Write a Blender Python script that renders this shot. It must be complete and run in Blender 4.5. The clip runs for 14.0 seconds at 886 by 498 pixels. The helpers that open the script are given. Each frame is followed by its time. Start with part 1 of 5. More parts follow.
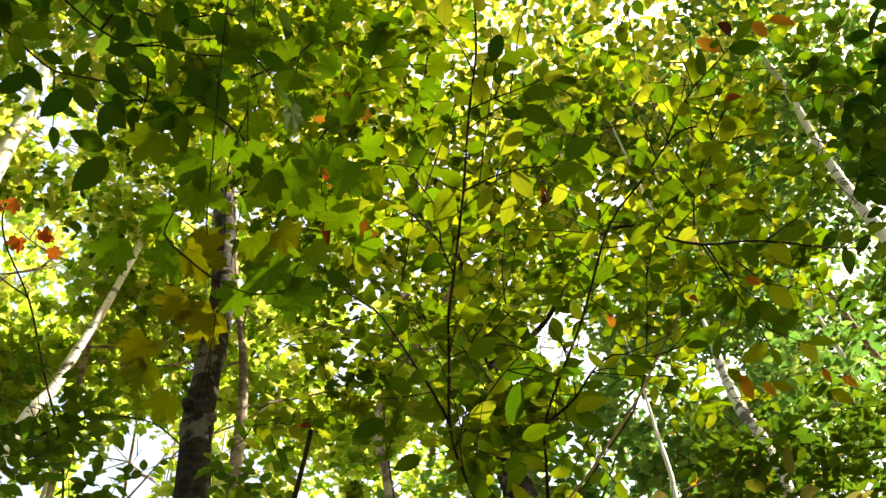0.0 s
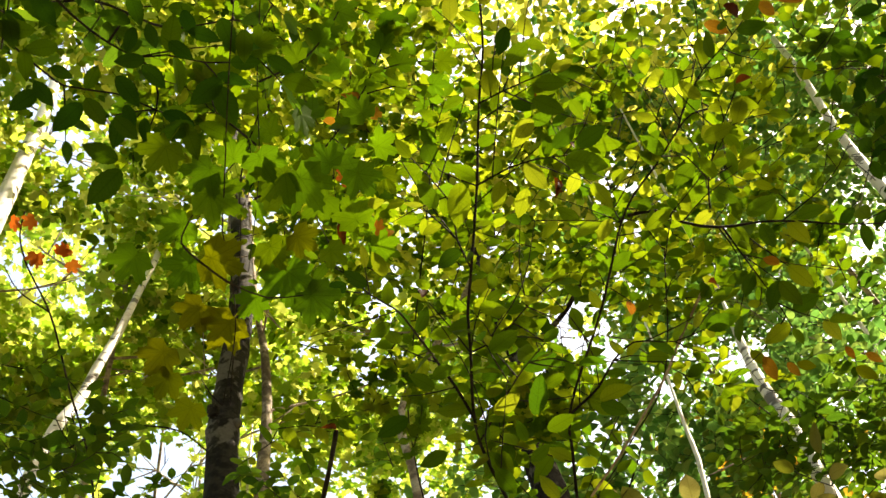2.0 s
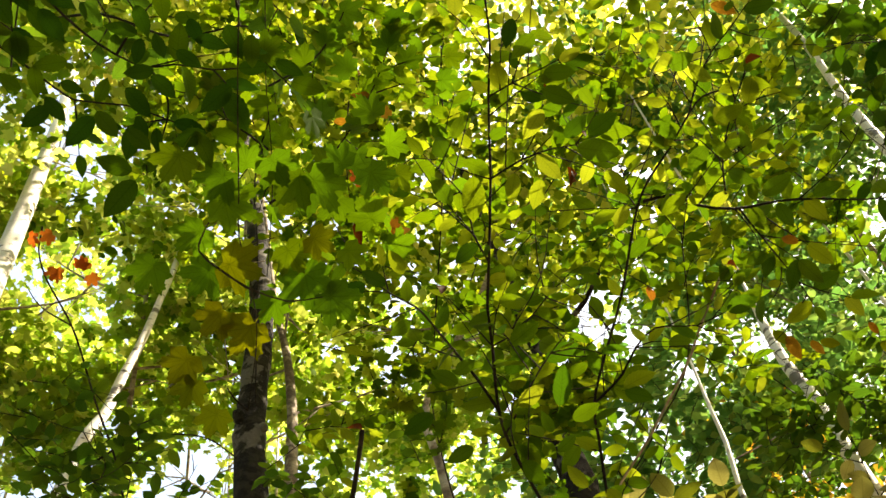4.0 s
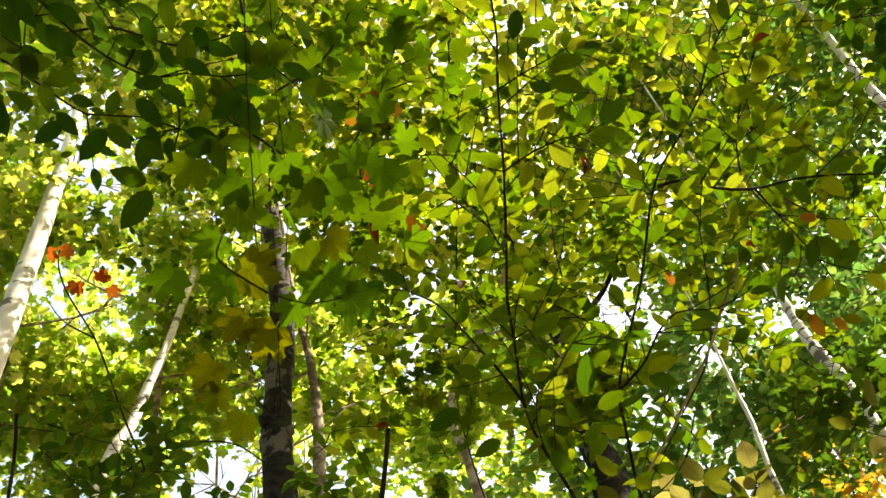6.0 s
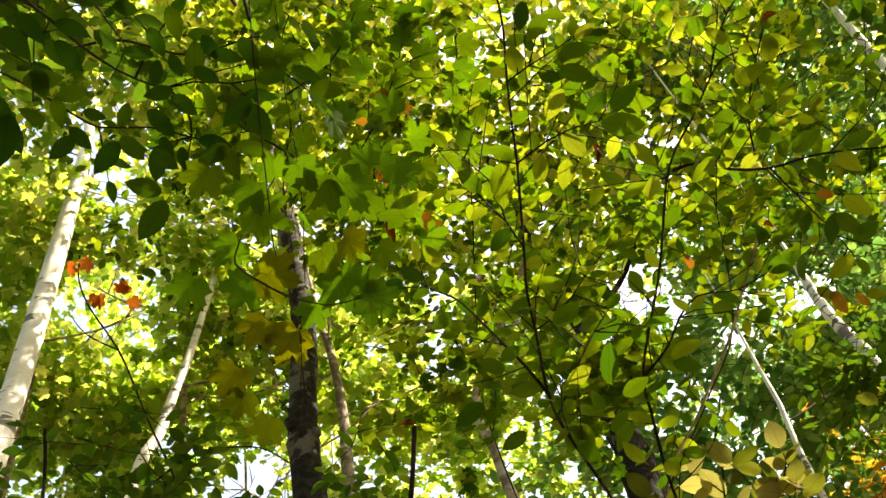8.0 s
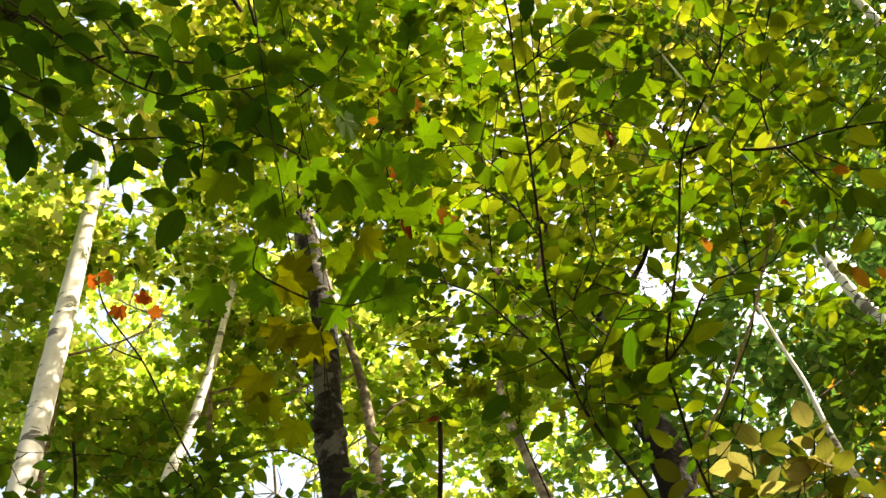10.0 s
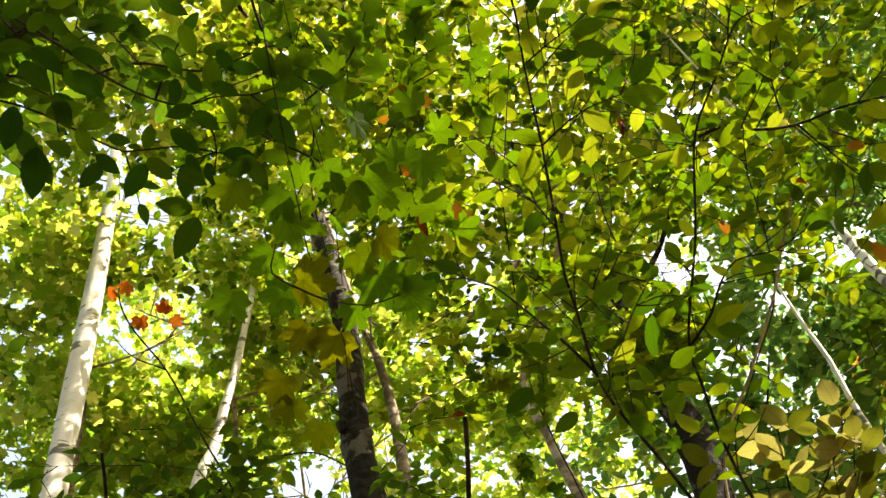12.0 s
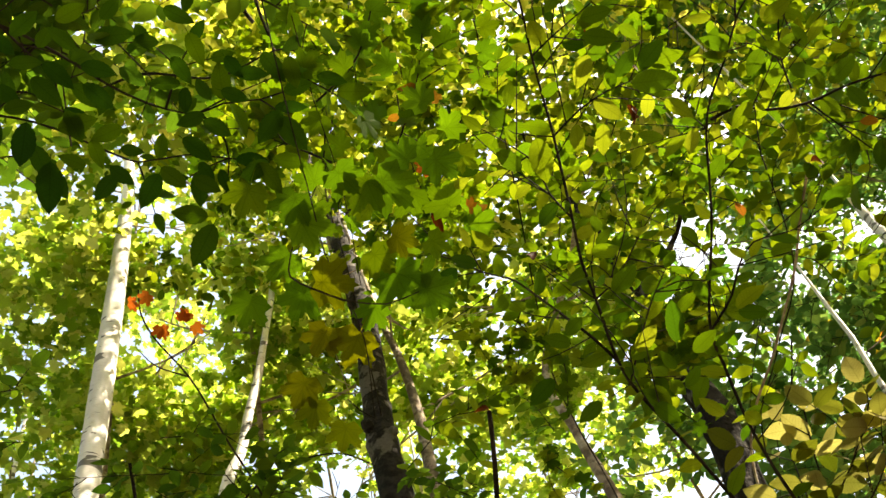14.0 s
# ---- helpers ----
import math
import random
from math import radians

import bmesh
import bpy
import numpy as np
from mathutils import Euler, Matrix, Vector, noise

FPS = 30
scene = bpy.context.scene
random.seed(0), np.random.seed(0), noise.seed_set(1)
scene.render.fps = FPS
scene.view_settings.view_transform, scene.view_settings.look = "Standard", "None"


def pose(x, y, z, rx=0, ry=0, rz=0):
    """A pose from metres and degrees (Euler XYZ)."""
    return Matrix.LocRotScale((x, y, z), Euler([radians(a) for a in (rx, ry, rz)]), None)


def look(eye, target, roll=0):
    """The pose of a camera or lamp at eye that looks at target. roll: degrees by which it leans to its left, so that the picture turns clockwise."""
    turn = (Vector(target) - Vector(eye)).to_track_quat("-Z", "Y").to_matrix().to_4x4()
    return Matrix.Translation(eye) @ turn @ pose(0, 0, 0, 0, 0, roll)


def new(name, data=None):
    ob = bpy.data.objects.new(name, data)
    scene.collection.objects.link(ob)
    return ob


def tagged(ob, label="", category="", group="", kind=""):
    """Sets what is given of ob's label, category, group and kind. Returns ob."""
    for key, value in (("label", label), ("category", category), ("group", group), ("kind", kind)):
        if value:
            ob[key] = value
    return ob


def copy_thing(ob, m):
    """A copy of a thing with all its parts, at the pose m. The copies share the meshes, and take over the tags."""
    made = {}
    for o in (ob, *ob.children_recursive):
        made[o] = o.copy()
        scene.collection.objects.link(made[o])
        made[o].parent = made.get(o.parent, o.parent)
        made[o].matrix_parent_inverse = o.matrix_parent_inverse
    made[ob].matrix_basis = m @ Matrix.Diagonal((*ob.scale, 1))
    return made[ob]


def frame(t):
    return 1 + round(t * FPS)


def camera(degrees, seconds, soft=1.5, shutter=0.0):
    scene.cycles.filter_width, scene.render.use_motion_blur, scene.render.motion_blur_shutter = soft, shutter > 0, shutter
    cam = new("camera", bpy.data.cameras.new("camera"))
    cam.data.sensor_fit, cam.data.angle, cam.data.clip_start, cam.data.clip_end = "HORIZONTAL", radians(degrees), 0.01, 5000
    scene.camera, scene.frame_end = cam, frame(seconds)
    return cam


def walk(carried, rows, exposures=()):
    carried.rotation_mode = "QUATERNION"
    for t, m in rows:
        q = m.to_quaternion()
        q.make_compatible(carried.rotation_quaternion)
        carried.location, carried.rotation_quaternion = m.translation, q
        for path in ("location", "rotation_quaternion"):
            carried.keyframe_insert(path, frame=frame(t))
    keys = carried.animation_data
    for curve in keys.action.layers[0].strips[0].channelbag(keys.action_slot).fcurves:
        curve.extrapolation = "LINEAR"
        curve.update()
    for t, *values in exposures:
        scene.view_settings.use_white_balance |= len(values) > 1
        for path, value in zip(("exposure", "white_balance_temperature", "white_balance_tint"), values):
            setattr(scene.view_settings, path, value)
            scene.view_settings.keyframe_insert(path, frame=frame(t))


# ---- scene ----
# A broadleaf wood in early autumn, seen from the ground looking up into sunlit leaves.
cam = camera(43.8, 14.0, soft=1.5)
walk(cam, [
    (0.0, pose(0.0, 0.0, 1.6, 148.703, 6.846, 5.546)),
    (1.0, pose(0.0, 0.0, 1.6, 148.756, 7.193, 6.938)),
    (2.0, pose(0.0, 0.0, 1.6, 148.819, 7.541, 8.348)),
    (3.0, pose(0.0, 0.0, 1.6, 148.893, 7.888, 9.775)),
    (4.0, pose(0.0, 0.0, 1.6, 148.977, 8.236, 11.216)),
    (5.0, pose(0.0, 0.0, 1.6, 149.071, 8.582, 12.668)),
    (6.0, pose(0.0, 0.0, 1.6, 149.174, 8.928, 14.128)),
    (7.0, pose(0.0, 0.0, 1.6, 149.287, 9.272, 15.594)),
    (8.0, pose(0.0, 0.0, 1.6, 149.409, 9.612, 17.062)),
    (9.0, pose(0.0, 0.0, 1.6, 149.540, 9.948, 18.528)),
    (10.0, pose(0.0, 0.0, 1.6, 149.678, 10.279, 19.989)),
    (11.0, pose(0.0, 0.0, 1.6, 149.823, 10.603, 21.439)),
    (12.0, pose(0.0, 0.0, 1.6, 149.975, 10.919, 22.875)),
    (13.0, pose(0.0, 0.0, 1.6, 150.131, 11.225, 24.291)),
    (14.0, pose(0.0, 0.0, 1.6, 150.291, 11.519, 25.682)),
], exposures=[(0.0, 2.05, 7900, 10), (14.0, 2.05, 7900, 10)])

# ---- sky and sun ----
SUN_EL, SUN_AZ = 48.0, 86.0            # degrees above the horizon, and clockwise from +y
SUN_DIR = Vector((math.sin(radians(SUN_AZ)) * math.cos(radians(SUN_EL)),
                  math.cos(radians(SUN_AZ)) * math.cos(radians(SUN_EL)), math.sin(radians(SUN_EL))))
world = bpy.data.worlds.new("sky")
scene.world = world
world.use_nodes = True
wn = world.node_tree
sky = wn.nodes.new("ShaderNodeTexSky")
sky.sky_type = "NISHITA"
sky.sun_disc = False
sky.sun_elevation, sky.sun_rotation = radians(SUN_EL), radians(SUN_AZ)
sky.dust_density, sky.air_density, sky.ozone_density = 5.0, 1.5, 0.2
wn.links.new(sky.outputs[0], wn.nodes["Background"].inputs[0])
wn.nodes["Background"].inputs[1].default_value = 0.14
sun_data = bpy.data.lights.new("sun", "SUN")
sun_data.energy, sun_data.angle, sun_data.color = 5.0, radians(0.5), (1.0, 0.94, 0.82)
sun = new("sun", sun_data)
sun.matrix_world = look(SUN_DIR * 60, (0, 0, 0))

# ---- materials ----
def nodes_of(name):
    m = bpy.data.materials.new(name)
    m.use_nodes = True
    t = m.node_tree
    return m, t, t.nodes["Principled BSDF"], t.nodes["Material Output"]


def node(t, kind, **values):
    n = t.nodes.new(kind)
    for key, value in values.items():
        n.inputs[key.replace("_", " ")].default_value = value
    return n


def ramp(t, stops, constant=False):
    n = t.nodes.new("ShaderNodeValToRGB")
    e = n.color_ramp.elements
    while len(e) < len(stops):
        e.new(0.5)
    for item, (p, c) in zip(e, stops):
        item.position, item.color = p, (*c, 1) if len(c) == 3 else c
    if constant:
        n.color_ramp.interpolation = "CONSTANT"
    return n


def mix_rgb(t, blend, fac, a, b):
    n = t.nodes.new("ShaderNodeMix")
    n.data_type, n.blend_type = "RGBA", blend
    for socket, value in ((n.inputs[0], fac), (n.inputs[6], a), (n.inputs[7], b)):
        if hasattr(value, "links") or hasattr(value, "is_linked"):
            t.links.new(value, socket)
        else:
            socket.default_value = value if not isinstance(value, tuple) else (*value, 1)
    return n.outputs[2]


def leaf_material(name, tones, through_gain=2.1, islands=False, veins=True, gloss=0.58, blotch=0.3, share=0.55, tint=(1.11, 1.0, 0.4), palm=False):
    """Thin leaf: part of the light is scattered back, part comes through, yellower."""
    m, t, bsdf, out = nodes_of(name)
    if islands:
        rnd = t.nodes.new("ShaderNodeNewGeometry").outputs["Random Per Island"]
    else:
        rnd = t.nodes.new("ShaderNodeObjectInfo").outputs["Random"]
    tone = ramp(t, [(i / max(1, len(tones) - 1), c) for i, c in enumerate(tones)])
    t.links.new(rnd, tone.inputs[0])
    co = t.nodes.new("ShaderNodeTexCoord")
    n1 = node(t, "ShaderNodeTexNoise", Scale=28.0, Detail=3.0, Roughness=0.6)
    t.links.new(co.outputs["Object"], n1.inputs["Vector"])
    spots = ramp(t, [(0.35, (0.62, 0.6, 0.45)), (0.62, (1.08, 1.06, 1.0))])
    t.links.new(n1.outputs[0], spots.inputs[0])
    colour = mix_rgb(t, "MULTIPLY", blotch, tone.outputs[0], spots.outputs[0])
    if veins:
        uv = t.nodes.new("ShaderNodeUVMap")
        sep = t.nodes.new("ShaderNodeSeparateXYZ")
        t.links.new(uv.outputs[0], sep.inputs[0])
        ab = t.nodes.new("ShaderNodeMath"); ab.operation = "ABSOLUTE"
        t.links.new(sep.outputs[0], ab.inputs[0])
        slant = t.nodes.new("ShaderNodeMath"); slant.operation = "MULTIPLY_ADD"
        t.links.new(ab.outputs[0], slant.inputs[0]); slant.inputs[1].default_value = -0.75
        t.links.new(sep.outputs[1], slant.inputs[2])
        wave = t.nodes.new("ShaderNodeMath"); wave.operation = "MULTIPLY"
        t.links.new(slant.outputs[0], wave.inputs[0]); wave.inputs[1].default_value = 66.0
        si = t.nodes.new("ShaderNodeMath"); si.operation = "SINE"
        t.links.new(wave.outputs[0], si.inputs[0])
        rib = ramp(t, [(0.0, (0.7, 0.72, 0.55)), (0.022, (1, 1, 1))])
        t.links.new(ab.outputs[0], rib.inputs[0])
        side = ramp(t, [(0.72, (1, 1, 1)), (0.98, (0.86, 0.87, 0.78))])
        t.links.new(si.outputs[0], side.inputs[0])
        colour = mix_rgb(t, "MULTIPLY", 0.75, colour, rib.outputs[0])
        colour = mix_rgb(t, "MULTIPLY", 0.8, colour, side.outputs[0])
    if palm:
        uv = t.nodes.new("ShaderNodeUVMap")
        sep = t.nodes.new("ShaderNodeSeparateXYZ")
        t.links.new(uv.outputs[0], sep.inputs[0])
        ang = t.nodes.new("ShaderNodeMath"); ang.operation = "ARCTAN2"
        t.links.new(sep.outputs[0], ang.inputs[0]); t.links.new(sep.outputs[1], ang.inputs[1])
        off = t.nodes.new("ShaderNodeMath"); off.operation = "PINGPONG"
        t.links.new(ang.outputs[0], off.inputs[0]); off.inputs[1].default_value = 0.41
        ln = t.nodes.new("ShaderNodeVectorMath"); ln.operation = "LENGTH"
        t.links.new(uv.outputs[0], ln.inputs[0])
        gap = t.nodes.new("ShaderNodeMath"); gap.operation = "MULTIPLY"
        t.links.new(off.outputs[0], gap.inputs[0]); t.links.new(ln.outputs["Value"], gap.inputs[1])
        rib = ramp(t, [(0.0, (0.66, 0.7, 0.5)), (0.014, (1, 1, 1))])
        t.links.new(gap.outputs[0], rib.inputs[0])
        colour = mix_rgb(t, "MULTIPLY", 0.7, colour, rib.outputs[0])
    t.links.new(colour, bsdf.inputs["Base Color"])
    bsdf.inputs["Roughness"].default_value = gloss
    bsdf.inputs["Specular IOR Level"].default_value = 0.06
    tr = t.nodes.new("ShaderNodeBsdfTranslucent")
    g = through_gain
    t.links.new(mix_rgb(t, "MULTIPLY", 1.0, colour, tuple(g * v for v in tint)), tr.inputs[0])
    mx = t.nodes.new("ShaderNodeMixShader")
    mx.inputs[0].default_value = share
    t.links.new(bsdf.outputs[0], mx.inputs[1])
    t.links.new(tr.outputs[0], mx.inputs[2])
    t.links.new(mx.outputs[0], out.inputs[0])
    return m


GREENS = [(0.020, 0.056, 0.005), (0.037, 0.08, 0.006), (0.056, 0.1, 0.007), (0.029, 0.072, 0.006), (0.07, 0.116, 0.009), (0.102, 0.146, 0.013), (0.132, 0.172, 0.022)]
# dimmer greens, which also put shade into the colour of understory leaves
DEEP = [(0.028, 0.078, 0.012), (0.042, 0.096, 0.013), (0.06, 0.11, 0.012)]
COOL = [(0.032, 0.095, 0.024), (0.05, 0.125, 0.032), (0.072, 0.15, 0.038), (0.115, 0.17, 0.045)]
LIME = [(0.045, 0.085, 0.01), (0.115, 0.165, 0.022), (0.195, 0.23, 0.055), (0.07, 0.12, 0.014), (0.235, 0.25, 0.085)]
m_leaf_green = leaf_material("beech_leaf_green", GREENS, through_gain=1.5)
# beech green darkened in the colour, for leaves that hang in shade
m_leaf_shaded = leaf_material("beech_leaf_shade_tone", [(0.012, 0.05, 0.006), (0.019, 0.064, 0.006), (0.028, 0.08, 0.006), (0.05, 0.108, 0.006)], through_gain=0.8)
m_leaf_maple = leaf_material("maple_leaf_green", [(0.042, 0.104, 0.008), (0.055, 0.117, 0.008), (0.076, 0.126, 0.008)], veins=False, palm=True, through_gain=1.45)
# shade put into the colour: a dimmer copy of the maple green
m_leaf_maple_shade = leaf_material("maple_leaf_shade_tone", [(0.03, 0.085, 0.006), (0.045, 0.1, 0.006), (0.06, 0.115, 0.006)], veins=False, palm=True, through_gain=1.1)
m_leaf_maple_yellow = leaf_material("maple_leaf_yellow", [(0.085, 0.1, 0.006), (0.105, 0.11, 0.007), (0.068, 0.095, 0.006)], veins=False, palm=True, through_gain=1.2)
# pale tones stand in for sunlit leaves, olive tones for shaded ones
m_leaf_pale = leaf_material("pale_yellow_leaf_lit_shaded", [(0.25, 0.225, 0.085), (0.12, 0.12, 0.024), (0.065, 0.08, 0.008), (0.28, 0.255, 0.11), (0.09, 0.095, 0.013), (0.05, 0.068, 0.006)], through_gain=1.0, tint=(0.98, 1.0, 0.6))
m_leaf_orange = leaf_material("orange_leaf", [(0.2, 0.085, 0.012), (0.24, 0.14, 0.02), (0.15, 0.06, 0.012)], through_gain=1.0, tint=(1.1, 1.0, 0.6), blotch=0.8)
m_leaf_red = leaf_material("red_leaf", [(0.3, 0.075, 0.025), (0.33, 0.1, 0.025), (0.24, 0.05, 0.02)], through_gain=1.2, blotch=0.6, veins=False)
m_leaf_rust = leaf_material("rust_brown_leaf", [(0.05, 0.012, 0.004), (0.065, 0.02, 0.006), (0.035, 0.009, 0.004)], through_gain=1.0, blotch=0.8)
m_crown_green = leaf_material("crown_leaf_green", GREENS, islands=True, veins=False, through_gain=1.95)
m_crown_deep = leaf_material("crown_leaf_deep", DEEP, islands=True, veins=False, through_gain=1.35)
m_crown_cool = leaf_material("crown_leaf_cool", COOL, islands=True, veins=False, through_gain=2.0, tint=(1.1, 1.0, 0.7))
m_crown_lime = leaf_material("crown_leaf_lime", LIME, islands=True, veins=False, through_gain=3.3, tint=(1.27, 1.03, 0.52))
MAPLE = [(0.04, 0.1, 0.012), (0.088, 0.17, 0.022), (0.175, 0.24, 0.06), (0.06, 0.13, 0.014), (0.245, 0.29, 0.11)]
m_crown_maple = leaf_material("crown_leaf_maple", MAPLE, islands=True, veins=False, through_gain=2.9, tint=(1.27, 1.03, 0.6))
m_crown_gold = leaf_material("crown_leaf_gold", [(0.2, 0.17, 0.03), (0.27, 0.2, 0.05), (0.24, 0.13, 0.03), (0.13, 0.15, 0.015)], islands=True, veins=False, through_gain=1.8)

SINGLE = {m_crown_green: leaf_material("single_leaf_green", GREENS, through_gain=1.95), m_crown_deep: leaf_material("single_leaf_deep", DEEP, through_gain=1.2),
          m_crown_cool: leaf_material("single_leaf_cool", COOL, through_gain=2.0, tint=(1.1, 1.0, 0.7)), m_crown_lime: leaf_material("single_leaf_lime", LIME, through_gain=3.3, tint=(1.27, 1.03, 0.52), veins=False),
          m_crown_gold: leaf_material("single_leaf_gold", [(0.2, 0.17, 0.03), (0.27, 0.19, 0.045), (0.23, 0.12, 0.028)], through_gain=1.6),
          m_crown_maple: leaf_material("single_leaf_maple", MAPLE, through_gain=2.9, tint=(1.27, 1.03, 0.6), veins=False)}


def bark_material(name, light, dark, patch, along=3.0, fine=40.0, bump=0.5, cut=(0.45, 0.56), rough=0.85):
    m, t, bsdf, out = nodes_of(name)
    co = t.nodes.new("ShaderNodeTexCoord")
    mp = t.nodes.new("ShaderNodeMapping")
    mp.inputs["Scale"].default_value = (1, 1, along)
    t.links.new(co.outputs["Object"], mp.inputs[0])
    n1 = node(t, "ShaderNodeTexNoise", Scale=11.0, Detail=5.0, Roughness=0.62)
    n2 = node(t, "ShaderNodeTexNoise", Scale=fine, Detail=4.0, Roughness=0.7)
    n3 = node(t, "ShaderNodeTexNoise", Scale=5.0, Detail=4.0, Roughness=0.65)
    t.links.new(mp.outputs[0], n1.inputs["Vector"])
    t.links.new(mp.outputs[0], n2.inputs["Vector"])
    t.links.new(co.outputs["Object"], n3.inputs["Vector"])
    r1 = ramp(t, [(cut[0], dark), (cut[1], light)])
    t.links.new(n1.outputs[0], r1.inputs[0])
    r3 = ramp(t, [(0.54, (0, 0, 0)), (0.6, (1, 1, 1))])
    t.links.new(n3.outputs[0], r3.inputs[0])
    c = mix_rgb(t, "MIX", r3.outputs[0], r1.outputs[0], patch)
    r2 = ramp(t, [(0.3, (0.55, 0.55, 0.55)), (0.65, (1.1, 1.1, 1.1))])
    t.links.new(n2.outputs[0], r2.inputs[0])
    c = mix_rgb(t, "MULTIPLY", 0.8, c, r2.outputs[0])
    t.links.new(c, bsdf.inputs["Base Color"])
    bsdf.inputs["Roughness"].default_value = rough
    bsdf.inputs["Specular IOR Level"].default_value = 0.12
    b = node(t, "ShaderNodeBump", Strength=bump, Distance=0.02)
    t.links.new(n2.outputs[0], b.inputs["Height"])
    t.links.new(b.outputs[0], bsdf.inputs["Normal"])
    return m


def birch_material(name, white):
    """White papery bark with short dark scars that run round the stem."""
    m, t, bsdf, out = nodes_of(name)
    co = t.nodes.new("ShaderNodeTexCoord")
    mp = t.nodes.new("ShaderNodeMapping")
    mp.inputs["Scale"].default_value = (4.0, 4.0, 13.0)
    t.links.new(co.outputs["Object"], mp.inputs[0])
    n1 = node(t, "ShaderNodeTexNoise", Scale=1.7, Detail=3.0, Roughness=0.55, Distortion=0.3)
    t.links.new(mp.outputs[0], n1.inputs["Vector"])
    scars = ramp(t, [(0.645, (1, 1, 1)), (0.67, (0.1, 0.085, 0.07))])
    t.links.new(n1.outputs[0], scars.inputs[0])
    mp2 = t.nodes.new("ShaderNodeMapping")
    mp2.inputs["Scale"].default_value = (14, 14, 110)
    t.links.new(co.outputs["Object"], mp2.inputs[0])
    n2 = node(t, "ShaderNodeTexNoise", Scale=1.0, Detail=3.0, Roughness=0.6)
    t.links.new(mp2.outputs[0], n2.inputs["Vector"])
    ticks = ramp(t, [(0.58, (1, 1, 1)), (0.72, (0.55, 0.48, 0.4))])
    t.links.new(n2.outputs[0], ticks.inputs[0])
    n3 = node(t, "ShaderNodeTexNoise", Scale=3.0, Detail=4.0, Roughness=0.6)
    t.links.new(co.outputs["Object"], n3.inputs["Vector"])
    base = ramp(t, [(0.3, tuple(v * 0.72 for v in white)), (0.65, white)])
    t.links.new(n3.outputs[0], base.inputs[0])
    mp3 = t.nodes.new("ShaderNodeMapping")
    mp3.inputs["Scale"].default_value = (1.3, 1.3, 6.0)
    t.links.new(co.outputs["Object"], mp3.inputs[0])
    n4 = node(t, "ShaderNodeTexNoise", Scale=1.9, Detail=4.0, Roughness=0.6, Distortion=0.6)
    t.links.new(mp3.outputs[0], n4.inputs["Vector"])
    collars = ramp(t, [(0.585, (1, 1, 1)), (0.61, (0.09, 0.075, 0.06))])
    t.links.new(n4.outputs[0], collars.inputs[0])
    c = mix_rgb(t, "MULTIPLY", 1.0, base.outputs[0], scars.outputs[0])
    c = mix_rgb(t, "MULTIPLY", 0.9, c, collars.outputs[0])
    c = mix_rgb(t, "MULTIPLY", 0.85, c, ticks.outputs[0])
    t.links.new(c, bsdf.inputs["Base Color"])
    bsdf.inputs["Roughness"].default_value = 0.62
    b = node(t, "ShaderNodeBump", Strength=0.25, Distance=0.01)
    t.links.new(n2.outputs[0], b.inputs["Height"])
    t.links.new(b.outputs[0], bsdf.inputs["Normal"])
    return m


# near-black from shade put into the colour; pale patches are lichen and sun flecks
m_bark_grey = bark_material("grey_mottled_bark_shaded", (0.024, 0.021, 0.017), (0.009, 0.0075, 0.0065), (0.11, 0.103, 0.09), along=1.5)
m_bark_shaded = bark_material("rough_bark_shaded", (0.014, 0.011, 0.008), (0.006, 0.0045, 0.0035), (0.1, 0.09, 0.074), along=0.9, bump=1.0)
m_bark_thin = bark_material("smooth_tan_bark", (0.36, 0.3, 0.23), (0.16, 0.125, 0.1), (0.42, 0.38, 0.32), along=1.2)
m_bark_limb = bark_material("brown_limb_bark", (0.2, 0.16, 0.12), (0.08, 0.06, 0.05), (0.26, 0.23, 0.2), along=1.0)
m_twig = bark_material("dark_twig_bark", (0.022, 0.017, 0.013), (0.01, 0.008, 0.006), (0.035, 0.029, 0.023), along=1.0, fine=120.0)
m_birch = birch_material("white_birch_bark", (0.72, 0.7, 0.66))


def litter_material():
    m, t, bsdf, out = nodes_of("leaf_litter")
    co = t.nodes.new("ShaderNodeTexCoord")
    v = node(t, "ShaderNodeTexVoronoi", Scale=14.0)
    t.links.new(co.outputs["Object"], v.inputs["Vector"])
    r = ramp(t, [(0.0, (0.09, 0.05, 0.025)), (0.4, (0.16, 0.09, 0.04)), (0.7, (0.22, 0.15, 0.06)), (1.0, (0.07, 0.09, 0.03))])
    sep = t.nodes.new("ShaderNodeSeparateColor")
    t.links.new(v.outputs["Color"], sep.inputs[0])
    t.links.new(sep.outputs[0], r.inputs[0])
    n = node(t, "ShaderNodeTexNoise", Scale=0.6, Detail=5.0)
    t.links.new(co.outputs["Object"], n.inputs["Vector"])
    r2 = ramp(t, [(0.35, (0.5, 0.5, 0.5)), (0.65, (1.1, 1.1, 1.1))])
    t.links.new(n.outputs[0], r2.inputs[0])
    t.links.new(mix_rgb(t, "MULTIPLY", 0.8, r.outputs[0], r2.outputs[0]), bsdf.inputs["Base Color"])
    bsdf.inputs["Roughness"].default_value = 0.9
    b = node(t, "ShaderNodeBump", Strength=0.6, Distance=0.03)
    t.links.new(v.outputs["Distance"], b.inputs["Height"])
    t.links.new(b.outputs[0], bsdf.inputs["Normal"])
    return m


m_litter = litter_material()

# ---- mesh helpers ----
rng = np.random.default_rng(11)
EYE_Z = 1.6
UP = np.array([0.0, 0.0, 1.0])
SUNV = np.array(SUN_DIR)


def unit(v):
    v = np.asarray(v, float)
    return v / np.maximum(np.linalg.norm(v, axis=-1, keepdims=True), 1e-9)


